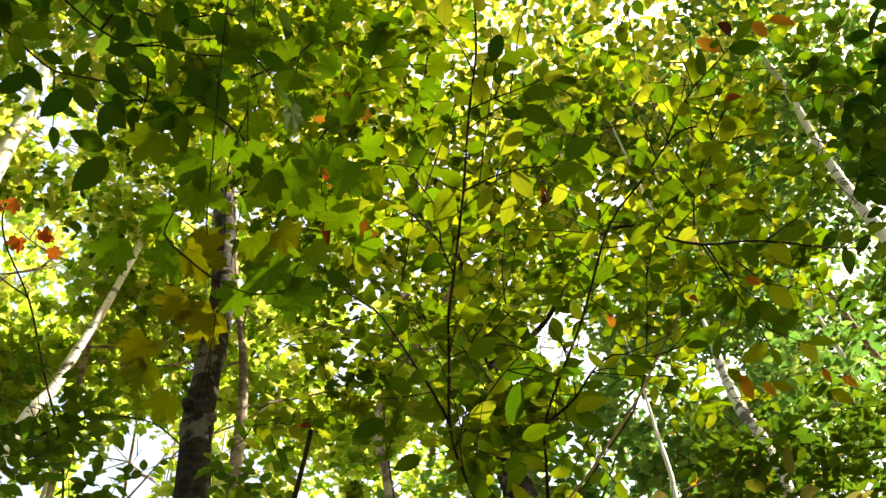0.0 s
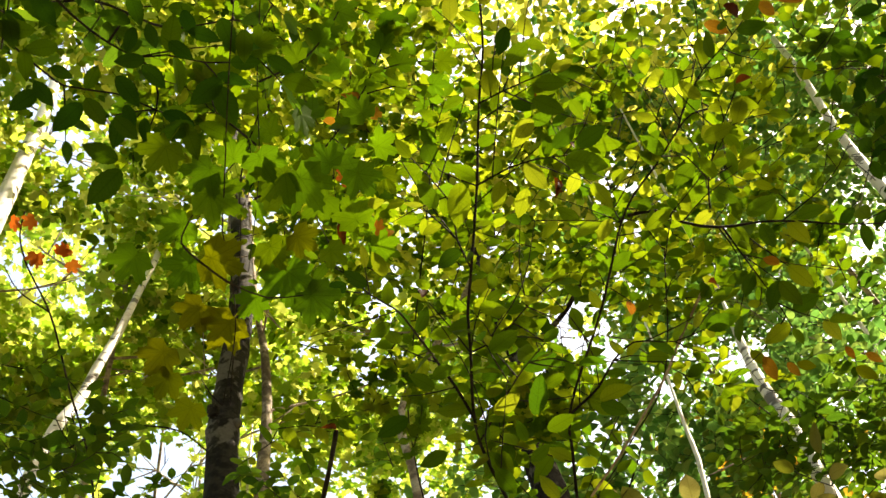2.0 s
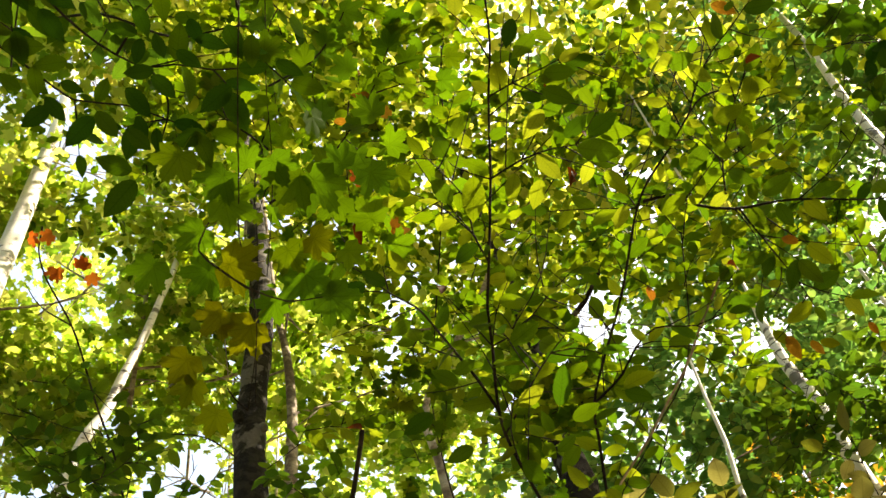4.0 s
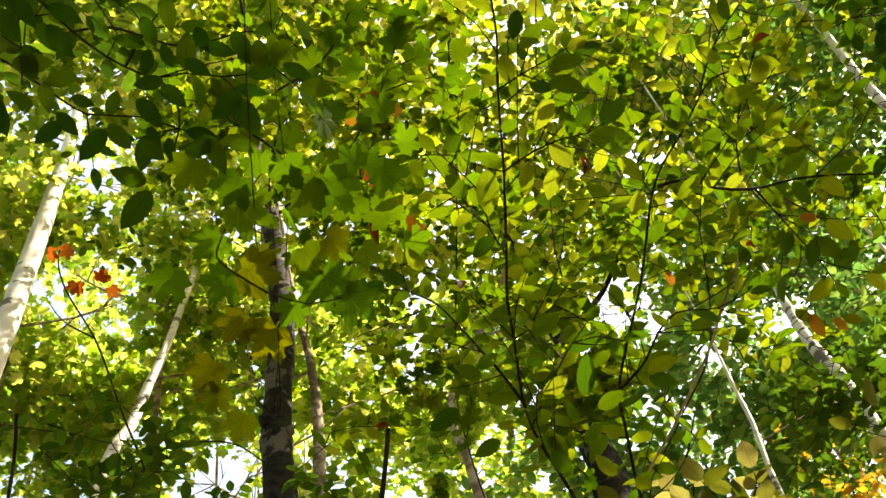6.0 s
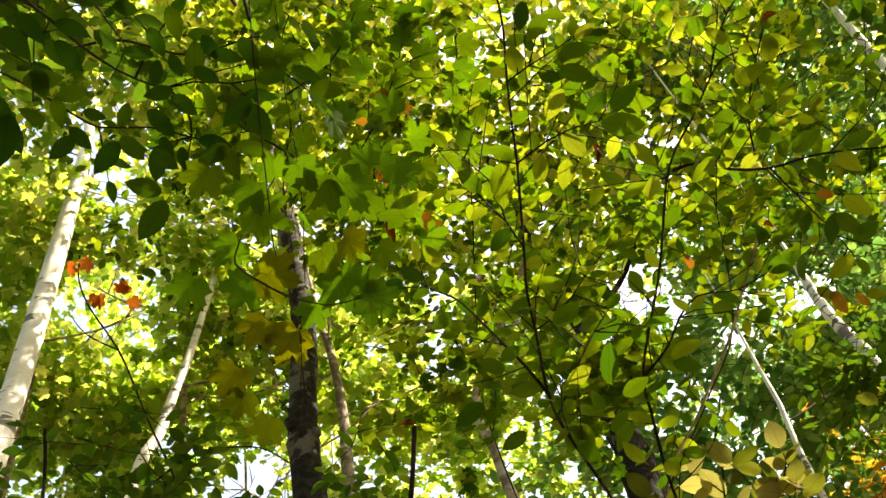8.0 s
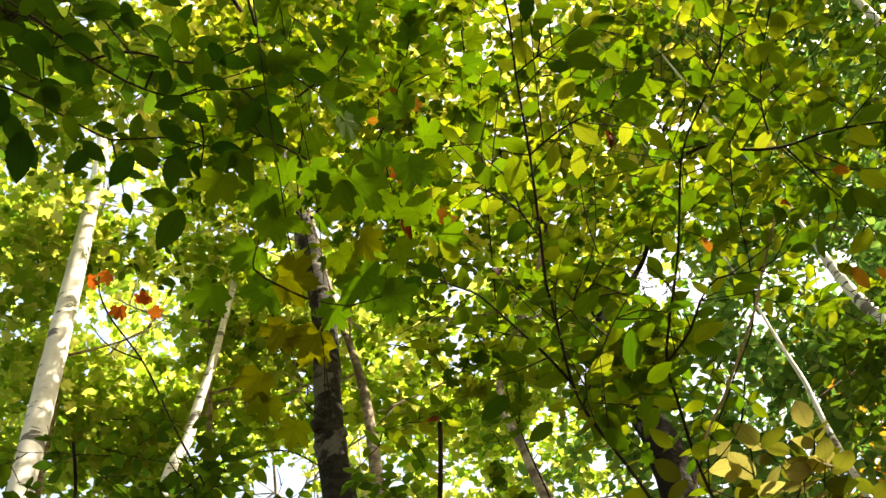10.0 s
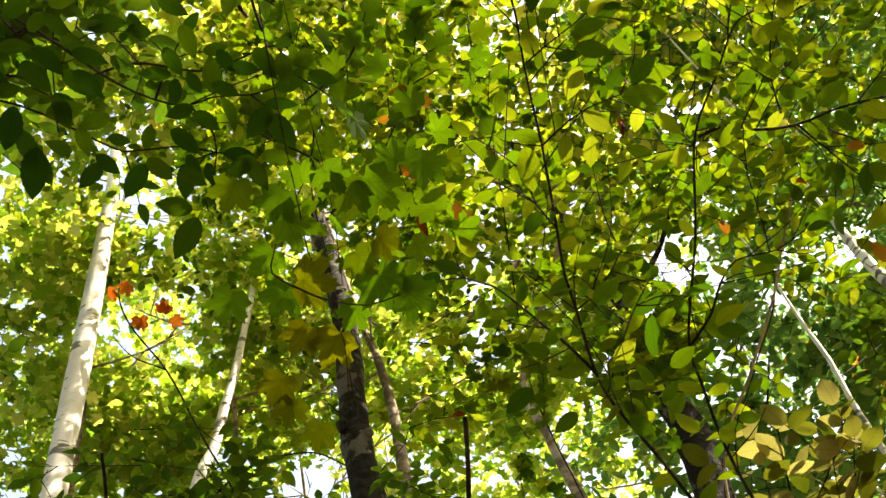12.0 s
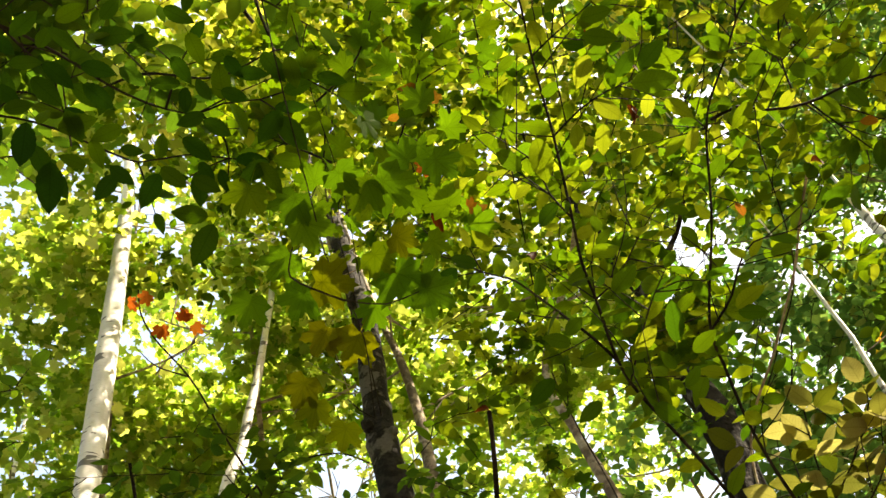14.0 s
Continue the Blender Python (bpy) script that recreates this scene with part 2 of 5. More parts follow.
def mesh_of(name, verts, faces, material, uv=None, smooth=True):
    """A mesh from an array of places and an array of triangles or quads."""
    verts, faces = np.asarray(verts, np.float32), np.asarray(faces, np.int32)
    me = bpy.data.meshes.new(name)
    k = faces.shape[1]
    me.vertices.add(len(verts))
    me.vertices.foreach_set("co", verts.ravel())
    me.loops.add(faces.size)
    me.loops.foreach_set("vertex_index", faces.ravel())
    me.polygons.add(len(faces))
    me.polygons.foreach_set("loop_start", np.arange(len(faces), dtype=np.int32) * k)
    me.polygons.foreach_set("use_smooth", np.full(len(faces), smooth))
    if uv is not None:
        layer = me.uv_layers.new(name="UVMap")
        layer.data.foreach_set("uv", np.asarray(uv, np.float32)[faces.ravel()].ravel())
    me.update(calc_edges=True)
    me.validate()
    me.materials.append(material)
    return me


def thing(name, base, label, category, group="", kind=""):
    """The Empty at the foot of a thing; each thing grows from its own seed."""
    global rng
    ob = new(name)
    rng = np.random.default_rng(sum(o.parent is None for o in bpy.data.objects) + 40)
    ob.empty_display_size = 0.2
    ob.location = base
    return tagged(ob, label, category, group, kind)


def part(name, me, parent, label="", kind=""):
    """Links a mesh in world places as ONE part under a thing or a part."""
    ob = new(name, me)
    ob.parent = parent
    top = parent
    off = Vector(parent.location)
    while top.parent:
        top = top.parent
        off = off + Vector(top.location)
    me.transform(Matrix.Translation(-off))
    return tagged(ob, label, kind=kind)


def smooth_line(points, step):
    """A smooth line through the points, sampled about every step metres."""
    p = np.asarray(points, float)
    if len(p) == 2:
        n = max(2, int(np.linalg.norm(p[1] - p[0]) / step) + 1)
        return p[0] + (p[1] - p[0]) * np.linspace(0, 1, n)[:, None]
    q = np.vstack([2 * p[0] - p[1], p, 2 * p[-1] - p[-2]])
    out = []
    for i in range(1, len(q) - 2):
        a, b, c, d = q[i - 1:i + 3]
        k0, k1, k2 = (max(np.linalg.norm(v - u), 1e-4) ** 0.5 for u, v in ((a, b), (b, c), (c, d)))
        m1 = (c - b) + k1 * ((b - a) / k0 - (c - a) / (k0 + k1))
        m2 = (c - b) + k1 * ((d - c) / k2 - (d - b) / (k1 + k2))
        n = max(2, int(np.linalg.norm(c - b) / step) + 1)
        u = np.linspace(0, 1, n, endpoint=False)[:, None]
        out.append((2 * (b - c) + m1 + m2) * u**3 + (3 * (c - b) - 2 * m1 - m2) * u**2 + m1 * u + b)
    out.append(p[-1:])
    return np.vstack(out)


def tube(line, r0, r1, sides=7, rough=0.0, swell=()):
    """Places and quads of a tapered round limb along a line; swell: (share of the length, width, height) of knots."""
    line = np.asarray(line, float)
    n = len(line)
    tan = unit(np.gradient(line, axis=0))
    ref = np.array([1.0, 0, 0]) if abs(tan[:, 0]).mean() < 0.8 else np.array([0, 1.0, 0])
    a = unit(np.cross(tan, ref))
    b = np.cross(tan, a)
    s = np.linspace(0, 1, n)
    r = np.asarray(r0, float) if np.ndim(r0) else r0 + (r1 - r0) * s
    for at, w, hgt in swell:
        r = r * (1 + hgt * np.exp(-((s - at) / w) ** 2))
    ang = np.linspace(0, 2 * np.pi, sides, endpoint=False)
    ring = np.cos(ang)[None, :, None] * a[:, None] + np.sin(ang)[None, :, None] * b[:, None]
    rr = r[:, None] * (1 + rough * rng.normal(size=(n, sides)))
    v = (line[:, None] + ring * rr[..., None]).reshape(-1, 3)
    i, j = np.meshgrid(np.arange(n - 1), np.arange(sides), indexing="ij")
    k = (j + 1) % sides
    f = np.stack([i * sides + j, i * sides + k, (i + 1) * sides + k, (i + 1) * sides + j], -1).reshape(-1, 4)
    return v, f


def joined(pieces):
    vs, fs, at = [], [], 0
    for v, f in pieces:
        vs.append(v)
        fs.append(f + at)
        at += len(v)
    return np.vstack(vs), np.vstack(fs)


# ---- leaf shapes, one unit long, stalk at the origin, tip along +y ----
def ovate(rows, width, toothed=0.0, fold=0.12, droop=0.12):
    f = []
    v, uv = [], []
    for i in range(rows + 1):
        y = i / rows
        w = width * 3.12 * y ** 0.75 * (1 - y) ** 0.9 if 0 < y < 1 else 0.0
        w *= 1 + (toothed if i % 2 else -toothed)
        z = -droop * y * y
        v += [(-w, y - 0.02 * (w > 0), z + fold * w), (0, y, z), (w, y - 0.02 * (w > 0), z + fold * w)]
        uv += [(-w, y), (0, y), (w, y)]
    for i in range(rows):
        a = 3 * i
        if i == 0:
            f += [(a + 1, a + 4, a + 3), (a + 1, a + 5, a + 4)]
        elif i == rows - 1:
            f += [(a + 1, a + 4, a), (a + 1, a + 2, a + 4)]
        else:
            f += [(a, a + 1, a + 4), (a, a + 4, a + 3), (a + 1, a + 2, a + 5), (a + 1, a + 5, a + 4)]
    # short stalk
    n = len(v)
    v += [(-0.009, -0.15, 0.0), (0.009, -0.15, 0.0), (0.007, 0.0, 0.0), (-0.007, 0.0, 0.0)]
    uv += [(0, 0)] * 4
    f += [(n, n + 1, n + 2), (n, n + 2, n + 3)]
    return np.array(v), np.array(f), np.array(uv)


def lobed(detail):
    """Five-lobed maple leaf, as a star about the foot of its blade."""
    half = [(0, 1.0), (4, 0.85), (12, 0.86), (13, 0.74), (20, 0.72), (25, 0.55), (32, 0.62), (36, 0.78), (42, 0.80), (48, 0.95),
            (53, 0.80), (62, 0.80), (64, 0.66), (72, 0.54), (80, 0.58), (94, 0.68), (103, 0.54), (118, 0.48), (140, 0.42), (168, 0.2)]
    if not detail:
        half = [(0, 1.0), (12, 0.8), (25, 0.54), (46, 0.94), (60, 0.74), (70, 0.52), (94, 0.66), (130, 0.42), (165, 0.18)]
    pts = half + [(360 - d, r) for d, r in reversed(half[1:])]
    v = [(0, 0.0, -0.02)]
    for d, r in pts:
        a = radians(d)
        x, y = math.sin(a) * r, math.cos(a) * r
        v.append((x * 0.72, y * 0.72 , 0.012 * r * math.cos(7.8 * a) - 0.09 * r * r))
    n = len(pts)
    f = [(0, 1 + (i + 1) % n, 1 + i) for i in range(n)]
    if detail:
        k = len(v)
        v += [(-0.008, -0.5, -0.1), (0.008, -0.5, -0.1), (0.006, 0, -0.02), (-0.006, 0, -0.02)]
        f += [(k, k + 1, k + 2), (k, k + 2, k + 3)]
    v = np.array(v)
    return v, np.array(f), v[:, :2].copy()


OVATE_NEAR = ovate(15, 0.26, toothed=0.045)
OVATE_NEAR_B = ovate(15, 0.245, toothed=0.045, fold=0.3, droop=0.25)
OVATE_NEAR_C = ovate(15, 0.29, toothed=0.05, fold=-0.1, droop=0.34)
OVATE_BROAD = ovate(15, 0.31, toothed=0.03, fold=0.1, droop=0.2)
OVATE_MID = ovate(6, 0.27, fold=0.15)
OVATE_FAR = ovate(4, 0.28, fold=0.15)
CURLED = ovate(9, 0.2, toothed=0.05, fold=0.9, droop=0.5)
LOBED_NEAR = lobed(True)
LOBED_FAR = lobed(False)


def leaf_mesh(name, shape, material):
    return mesh_of(name, shape[0], shape[1], material, uv=shape[2])


leaf_green = leaf_mesh("leaf_green", OVATE_NEAR, m_leaf_green)
leaf_green_b = leaf_mesh("leaf_green_folded", OVATE_NEAR_B, m_leaf_green)
leaf_green_c = leaf_mesh("leaf_green_broad", OVATE_NEAR_C, m_leaf_green)
leaf_shaded_c = leaf_mesh("leaf_shaded_broad", OVATE_NEAR_C, m_leaf_shaded)
leaf_shaded = leaf_mesh("leaf_shaded", OVATE_NEAR, m_leaf_shaded)
leaf_shaded_b = leaf_mesh("leaf_shaded_folded", OVATE_NEAR_B, m_leaf_shaded)
leaf_pale = leaf_mesh("leaf_pale", OVATE_BROAD, m_leaf_pale)
leaf_pale_b = leaf_mesh("leaf_pale_folded", OVATE_NEAR_C, m_leaf_pale)
leaf_orange = leaf_mesh("leaf_orange", OVATE_NEAR_B, m_leaf_orange)
leaf_yellow = leaf_mesh("leaf_yellow", OVATE_NEAR, m_leaf_maple_yellow)
leaf_rust = leaf_mesh("leaf_rust", CURLED, m_leaf_rust)
leaf_maple = leaf_mesh("leaf_maple", LOBED_NEAR, m_leaf_maple)
leaf_maple_shade = leaf_mesh("leaf_maple_shade", LOBED_NEAR, m_leaf_maple_shade)
leaf_maple_yellow = leaf_mesh("leaf_maple_yellow", LOBED_NEAR, m_leaf_maple_yellow)
leaf_maple_orange = leaf_mesh("leaf_maple_orange", LOBED_NEAR, m_leaf_orange)
leaf_maple_red = leaf_mesh("leaf_maple_red", LOBED_NEAR, m_leaf_red)


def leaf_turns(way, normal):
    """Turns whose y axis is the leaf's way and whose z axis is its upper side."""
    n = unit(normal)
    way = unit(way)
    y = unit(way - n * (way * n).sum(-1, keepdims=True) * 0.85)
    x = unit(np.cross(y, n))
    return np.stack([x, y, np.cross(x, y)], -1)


def leaves_on(line, spacing, size, spread=0.9, tilt=0.38, start=0.0, facing=0.15):
    """Feet, turns and sizes of leaves set left and right along a twig, their upper sides towards the light."""
    seg = np.r_[0, np.cumsum(np.linalg.norm(np.diff(line, axis=0), axis=1))]
    at = np.arange(start, seg[-1], spacing)
    at = np.r_[at + rng.uniform(-0.3, 0.3, len(at)) * spacing, seg[-1]].clip(0, seg[-1])
    p = np.stack([np.interp(at, seg, line[:, k]) for k in range(3)], -1)
    tan = unit(np.stack([np.interp(at, seg, np.gradient(line, axis=0)[:, k]) for k in range(3)], -1))
    n = len(at)
    up = unit((1 - facing) * UP + facing * SUNV + rng.normal(size=(n, 3)) * tilt)
    side = np.where(np.arange(n) % 2, 1.0, -1.0)[:, None]
    lat = unit(np.cross(up, tan)) * side
    way = unit(tan * rng.uniform(0.3, 0.9, (n, 1)) + lat * spread + rng.normal(size=(n, 3)) * 0.18 - UP * 0.15)
    way[-1] = tan[-1]
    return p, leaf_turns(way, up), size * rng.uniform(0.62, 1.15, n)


def scatter_mesh(name, shape, p, turn, size, material):
    """Many small leaves as one mesh."""
    v, f, uv = shape
    n = len(p)
    out = p[:, None] + np.einsum("nij,vj->nvi", turn, v) * size[:, None, None]
    faces = f[None] + (np.arange(n) * len(v))[:, None, None]
    return mesh_of(name, out.reshape(-1, 3), faces.reshape(-1, 3), material)


BRANCHES = {}          # the branches and twigs of each sapling, on which its leaves sit


def leaf_parts(parent, meshes, p, turn, size, label=""):
    """Each leaf as a part of its own on shared meshes."""
    base = np.array(parent.location)
    twigs = BRANCHES.get(parent.name, ())
    for k in range(len(p)):
        ob = new("leaf", meshes[int(rng.integers(len(meshes)))])
        ob.parent = min(twigs, key=lambda item: ((item[1] - p[k]) ** 2).sum(1).min())[0] if twigs else parent
        m = Matrix([list(row) for row in turn[k]]).to_4x4()
        ob.matrix_basis = Matrix.Translation(Vector(p[k] - base)) @ m @ Matrix.Scale(float(size[k]), 4)
        if label:
            tagged(ob, label)


leaf_shapes = {}


def picked_leaves(parent, shape, material, p, turn, size, count):
    """Sets the given number of leaves nearest to the clearing as parts of their own; returns which are left over."""
    near = np.argsort(np.linalg.norm(p - np.array([0, 0, EYE_Z]), axis=1))[:count]
    key = (len(shape[0]), material)
    if key not in leaf_shapes:
        leaf_shapes[key] = leaf_mesh("leaf", shape, SINGLE[material])
    BRANCHES.pop(parent.name, None)
    leaf_parts(parent, [leaf_shapes[key]], p[near], turn[near], size[near])
    rest = np.ones(len(p), bool)
    rest[near] = False
    return rest


def single_leaf(parent, mesh, place, size, label, way=None, up=None):
    way = rng.normal(size=3) * 0.5 + np.array([0, 0, -0.6]) if way is None else np.array(way, float)
    up = (UP * 0.4 + SUNV * 0.6 + rng.normal(size=3) * 0.35) if up is None else np.array(up, float)
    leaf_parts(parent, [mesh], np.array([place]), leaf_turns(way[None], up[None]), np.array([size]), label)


def set_leaves(parent, meshes, spots, label="", jitter=0.22):
    """Leaves at known places: (foot of the blade, way of its tip, length). They hang broadside to the open space below."""
    for k, (place, way, length) in enumerate(spots):
        up = unit(np.array(place) - np.array([0, 0, EYE_Z])) + rng.normal(size=3) * jitter
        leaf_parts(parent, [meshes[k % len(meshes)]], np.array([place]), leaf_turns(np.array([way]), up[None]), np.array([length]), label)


def side_twigs(line, count, length, drop=0.1, first=0.15):
    """Short twigs that leave a branch left and right, in its own flat spray."""
    out = []
    tan = unit(np.gradient(line, axis=0))
    for k in range(count):
        u = first + (1 - first) * (k + rng.uniform(0, 0.9)) / count
        i = min(len(line) - 1, int(u * (len(line) - 1)))
        up = unit(UP * 0.6 + SUNV * 0.4 + rng.normal(size=3) * 0.25)
        lat = unit(np.cross(up, tan[i])) * (1 if k % 2 else -1)
        d = unit(tan[i] * 0.6 + lat * 0.8 + rng.normal(size=3) * 0.2)
        ln = length * rng.uniform(0.5, 1.1) * (1.15 - 0.6 * u)
        mid = line[i] + d * ln * 0.5 + rng.normal(size=3) * ln * 0.05
        out.append(smooth_line([line[i], mid, line[i] + d * ln - UP * drop * ln], 0.06))
    return out


# ---- openings in the canopy, as places on its underside with a radius ----
OVER_BIRCHES = (
    ((-2.88, 7.41, 10.59), 0.2), ((-1.72, 7.92, 10.45), 0.13), ((-1.22, 6.95, 11.30), 0.16), ((-3.80, 5.97, 11.29), 0.05), ((-4.24, 4.54, 11.87), 0.05),
    ((-4.89, 4.66, 11.52), 0.05), ((-0.11, 5.17, 12.43), 0.07), ((-2.68, 5.10, 12.13), 0.04), ((-3.83, 5.90, 11.32), 0.05), ((-0.25, 8.32, 10.24), 0.11),
    ((-4.61, 4.63, 11.66), 0.11), ((-4.52, 4.21, 11.89), 0.09), ((-4.64, 5.09, 11.43), 0.08), ((-5.29, 5.33, 10.96), 0.09), ((-4.20, 5.75, 11.26), 0.07),
    ((-4.35, 4.82, 11.69), 0.06), ((-4.92, 5.17, 11.25), 0.07),
)
OVER_BEECHES = (
    ((1.02, 6.34, 11.74), 0.12), ((1.74, 7.18, 11.06), 0.38), ((3.41, 4.73, 12.09), 0.13), ((1.37, 8.31, 10.15), 0.14), ((1.64, 6.51, 11.55), 0.1),
    ((2.81, 4.17, 12.50), 0.12), ((3.40, 4.65, 12.13), 0.1), ((4.75, 6.79, 10.28), 0.08), ((0.36, 8.44, 10.12), 0.14), ((2.65, 7.89, 10.25), 0.08),
    ((1.99, 8.17, 10.16), 0.11), ((3.17, 7.56, 10.36), 0.1), ((3.17, 8.15, 9.82), 0.07), ((1.22, 7.48, 10.90), 0.13), ((2.00, 7.42, 10.82), 0.17),
    ((2.60, 7.50, 10.60), 0.07), ((2.74, 8.16, 9.96), 0.06), ((3.24, 8.52, 9.40), 0.07), ((1.61, 8.03, 10.37), 0.1), ((2.28, 7.01, 11.07), 0.07),
    ((3.72, 7.23, 10.42), 0.08),
)
OPENINGS = [(Vector(c) - Vector((0, 0, EYE_Z)), r) for c, r in OVER_BIRCHES + OVER_BEECHES]
# places that the sun reaches through thin spots in the leaves above
SUN_LIT = [(q, w) for w, spots in (
    (0.34, ((-2.72, 3.33, 6.47), (-2.70, 3.34, 7.41), (-2.70, 3.35, 7.98), (-2.68, 3.36, 8.63), (-2.67, 3.37, 9.22), (-2.67, 3.37, 9.68), (-2.34, 4.42, 7.65), (-2.27, 4.45, 8.07), (-2.19, 4.49, 8.50), (-2.11, 4.53, 9.07))),
    (0.22, ((3.03, 3.72, 7.43), (3.07, 3.69, 8.07), (3.15, 3.62, 8.89), (1.23, 4.01, 5.45), (1.28, 4.00, 5.87), (-1.13, 4.77, 7.62), (-1.18, 4.76, 8.57))),
    (0.2, ((0.22, 1.54, 3.43), (0.26, 1.59, 3.38))),
    (0.2, ((0.46, 2.20, 3.59), (0.49, 2.27, 3.50), (0.59, 2.21, 3.54))),
    (0.1, ((0.38, 1.08, 3.93), (-0.21, 1.74, 5.85))),
    (0.12, ((-0.31, 0.98, 3.54), (-0.20, 0.99, 3.66), (-0.28, 2.25, 5.37), (0.49, 2.15, 5.52), (-0.13, 2.65, 5.11), (0.23, 2.86, 5.45), (0.55, 1.58, 3.84))),
    (0.34, ((0.44, 1.76, 5.72), (0.57, 1.92, 5.63), (0.75, 2.05, 5.54))),
    (0.26, ((0.39, 2.24, 5.49), (0.05, 2.17, 5.54), (0.87, 2.41, 5.42), (1.21, 2.18, 5.47), (0.42, 1.16, 4.11), (0.70, 1.32, 3.97)))

) for q in spots]
# birch stems that stand free of the leaves before them
STEMS_OF_MAPLE_SIDE = (
    [(-2.72, 3.33, 6.47), (-2.70, 3.34, 7.41), (-2.68, 3.36, 8.63), (-2.67, 3.37, 9.68), (-2.67, 3.37, 10.40), (-2.71, 3.34, 11.98)],
    [(-2.66, 3.37, 10.86), (-2.56, 3.45, 11.42), (-2.43, 3.55, 11.81)],
    [(-2.41, 4.38, 7.44), (-2.34, 4.42, 7.65), (-2.27, 4.45, 8.07), (-2.19, 4.49, 8.50), (-2.11, 4.53, 9.07)],
    [(-1.37, 4.60, 6.75), (-1.38, 4.60, 7.24), (-1.37, 4.60, 7.55), (-1.30, 4.62, 8.69), (-1.33, 4.61, 9.79), (-1.38, 4.60, 10.82), (-1.43, 4.58, 11.56)],
)
STEMS_OF_BEECH_SIDE = (
    [(1.74, 3.93, 5.31), (1.75, 3.93, 5.64), (1.73, 3.93, 5.95), (1.75, 3.93, 6.30)],
    [(3.02, 3.73, 7.02), (3.03, 3.72, 7.43), (3.07, 3.69, 8.07), (3.15, 3.62, 8.89), (3.19, 3.59, 9.47)],
    [(1.22, 4.02, 5.33), (1.26, 4.01, 5.60), (1.27, 4.00, 5.83), (1.29, 4.00, 6.09)],
)
CLEAR_AT = np.vstack([smooth_line(q, 0.12) for q in STEMS_OF_MAPLE_SIDE + STEMS_OF_BEECH_SIDE]) - np.array([0, 0, EYE_Z])
CLEAR_DIR = unit(CLEAR_AT)
CLEAR_FAR = np.linalg.norm(CLEAR_AT, axis=1)
OPEN_DIR = np.array([v.normalized() for v, r in OPENINGS])
OPEN_COS = np.array([math.cos(math.atan2(r, v.length)) for v, r in OPENINGS])


def under_cover(p, keep=0.1):
    """Which of the places lie under closed canopy."""
    d = unit(p - np.array([0, 0, EYE_Z]))
    wob = 1 - (1 - OPEN_COS[None]) * rng.uniform(0.5, 1.4, (len(p), 1))
    cover = ~((d @ OPEN_DIR.T > wob).any(1)) | (rng.random(len(p)) < keep)
    for foot, wide in SUN_LIT:
        rel = p - np.array(foot)
        along = rel @ SUNV
        off = np.linalg.norm(rel - along[:, None] * SUNV, axis=1)
        cover &= ~((along > 0.4) & (off < wide)) | (rng.random(len(p)) < 0.25)
    far = np.linalg.norm(p - np.array([0, 0, EYE_Z]), axis=1)[:, None]
    beside = ((d @ CLEAR_DIR.T > math.cos(radians(0.75))) & (far < CLEAR_FAR)).any(1)
    return cover & (~beside | (rng.random(len(p)) < 0.25))


def airy(p, cell=0.8, share=0.42):
    """Leaves out some lumps of the canopy, so that light comes through between its sprays."""
    keep = np.array([noise.noise(Vector(q / cell)) for q in p])
    return keep > np.quantile(keep, share) if len(p) else np.zeros(0, bool)


# ---- ground ----
def ground():
    n, half = 80, 400.0
    g = np.linspace(-1, 1, n)
    g = np.sign(g) * np.abs(g) ** 2.2 * half
    x, y = np.meshgrid(g, g, indexing="ij")
    z = 0.05 * np.sin(x * 0.9) * np.cos(y * 0.7) + 0.25 * np.sin(x * 0.06 + 1) * np.sin(y * 0.05)
    v = np.stack([x, y, z - 0.08], -1).reshape(-1, 3)
    i, j = np.meshgrid(np.arange(n - 1), np.arange(n - 1), indexing="ij")
    f = np.stack([i * n + j, (i + 1) * n + j, (i + 1) * n + j + 1, i * n + j + 1], -1).reshape(-1, 4)
    ob = new("ground", mesh_of("ground", v, f, m_litter))
    tagged(ob, "forest floor of brown and yellow fallen leaves", "ground", kind="structure")


ground()


# ---- trees ----
CANOPY_BASE = 7.3          # the canopy leaves the space below clear


def crown_points(centre, radii, count, per, spread, flat=0.22):
    """Leaf places in sprays that fill an uneven crown."""
    c = rng.normal(size=(count, 3))
    c = unit(c) * rng.uniform(0.25, 1.0, (count, 1)) ** 0.5
    lump = 0.75 + 0.45 * np.array([noise.noise(Vector(q * 2.3)) for q in c])[:, None]
    c = np.asarray(centre) + c * lump * np.asarray(radii)
    tiltn = unit(UP + rng.normal(size=(count, 3)) * 0.3)
    a = unit(np.cross(tiltn, rng.normal(size=(count, 3))))
    b = np.cross(tiltn, a)
    u = rng.normal(size=(count, per, 3)) * spread
    p = c[:, None] + u[..., :1] * a[:, None] + u[..., 1:2] * b[:, None] + u[..., 2:] * flat * tiltn[:, None]
    return p.reshape(-1, 3)


def scattered(p, size, tilt=0.45, facing=0.12):
    n = len(p)
    up = unit((1 - facing) * UP + facing * SUNV + rng.normal(size=(n, 3)) * tilt)
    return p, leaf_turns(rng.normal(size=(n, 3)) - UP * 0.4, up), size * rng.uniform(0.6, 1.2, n)


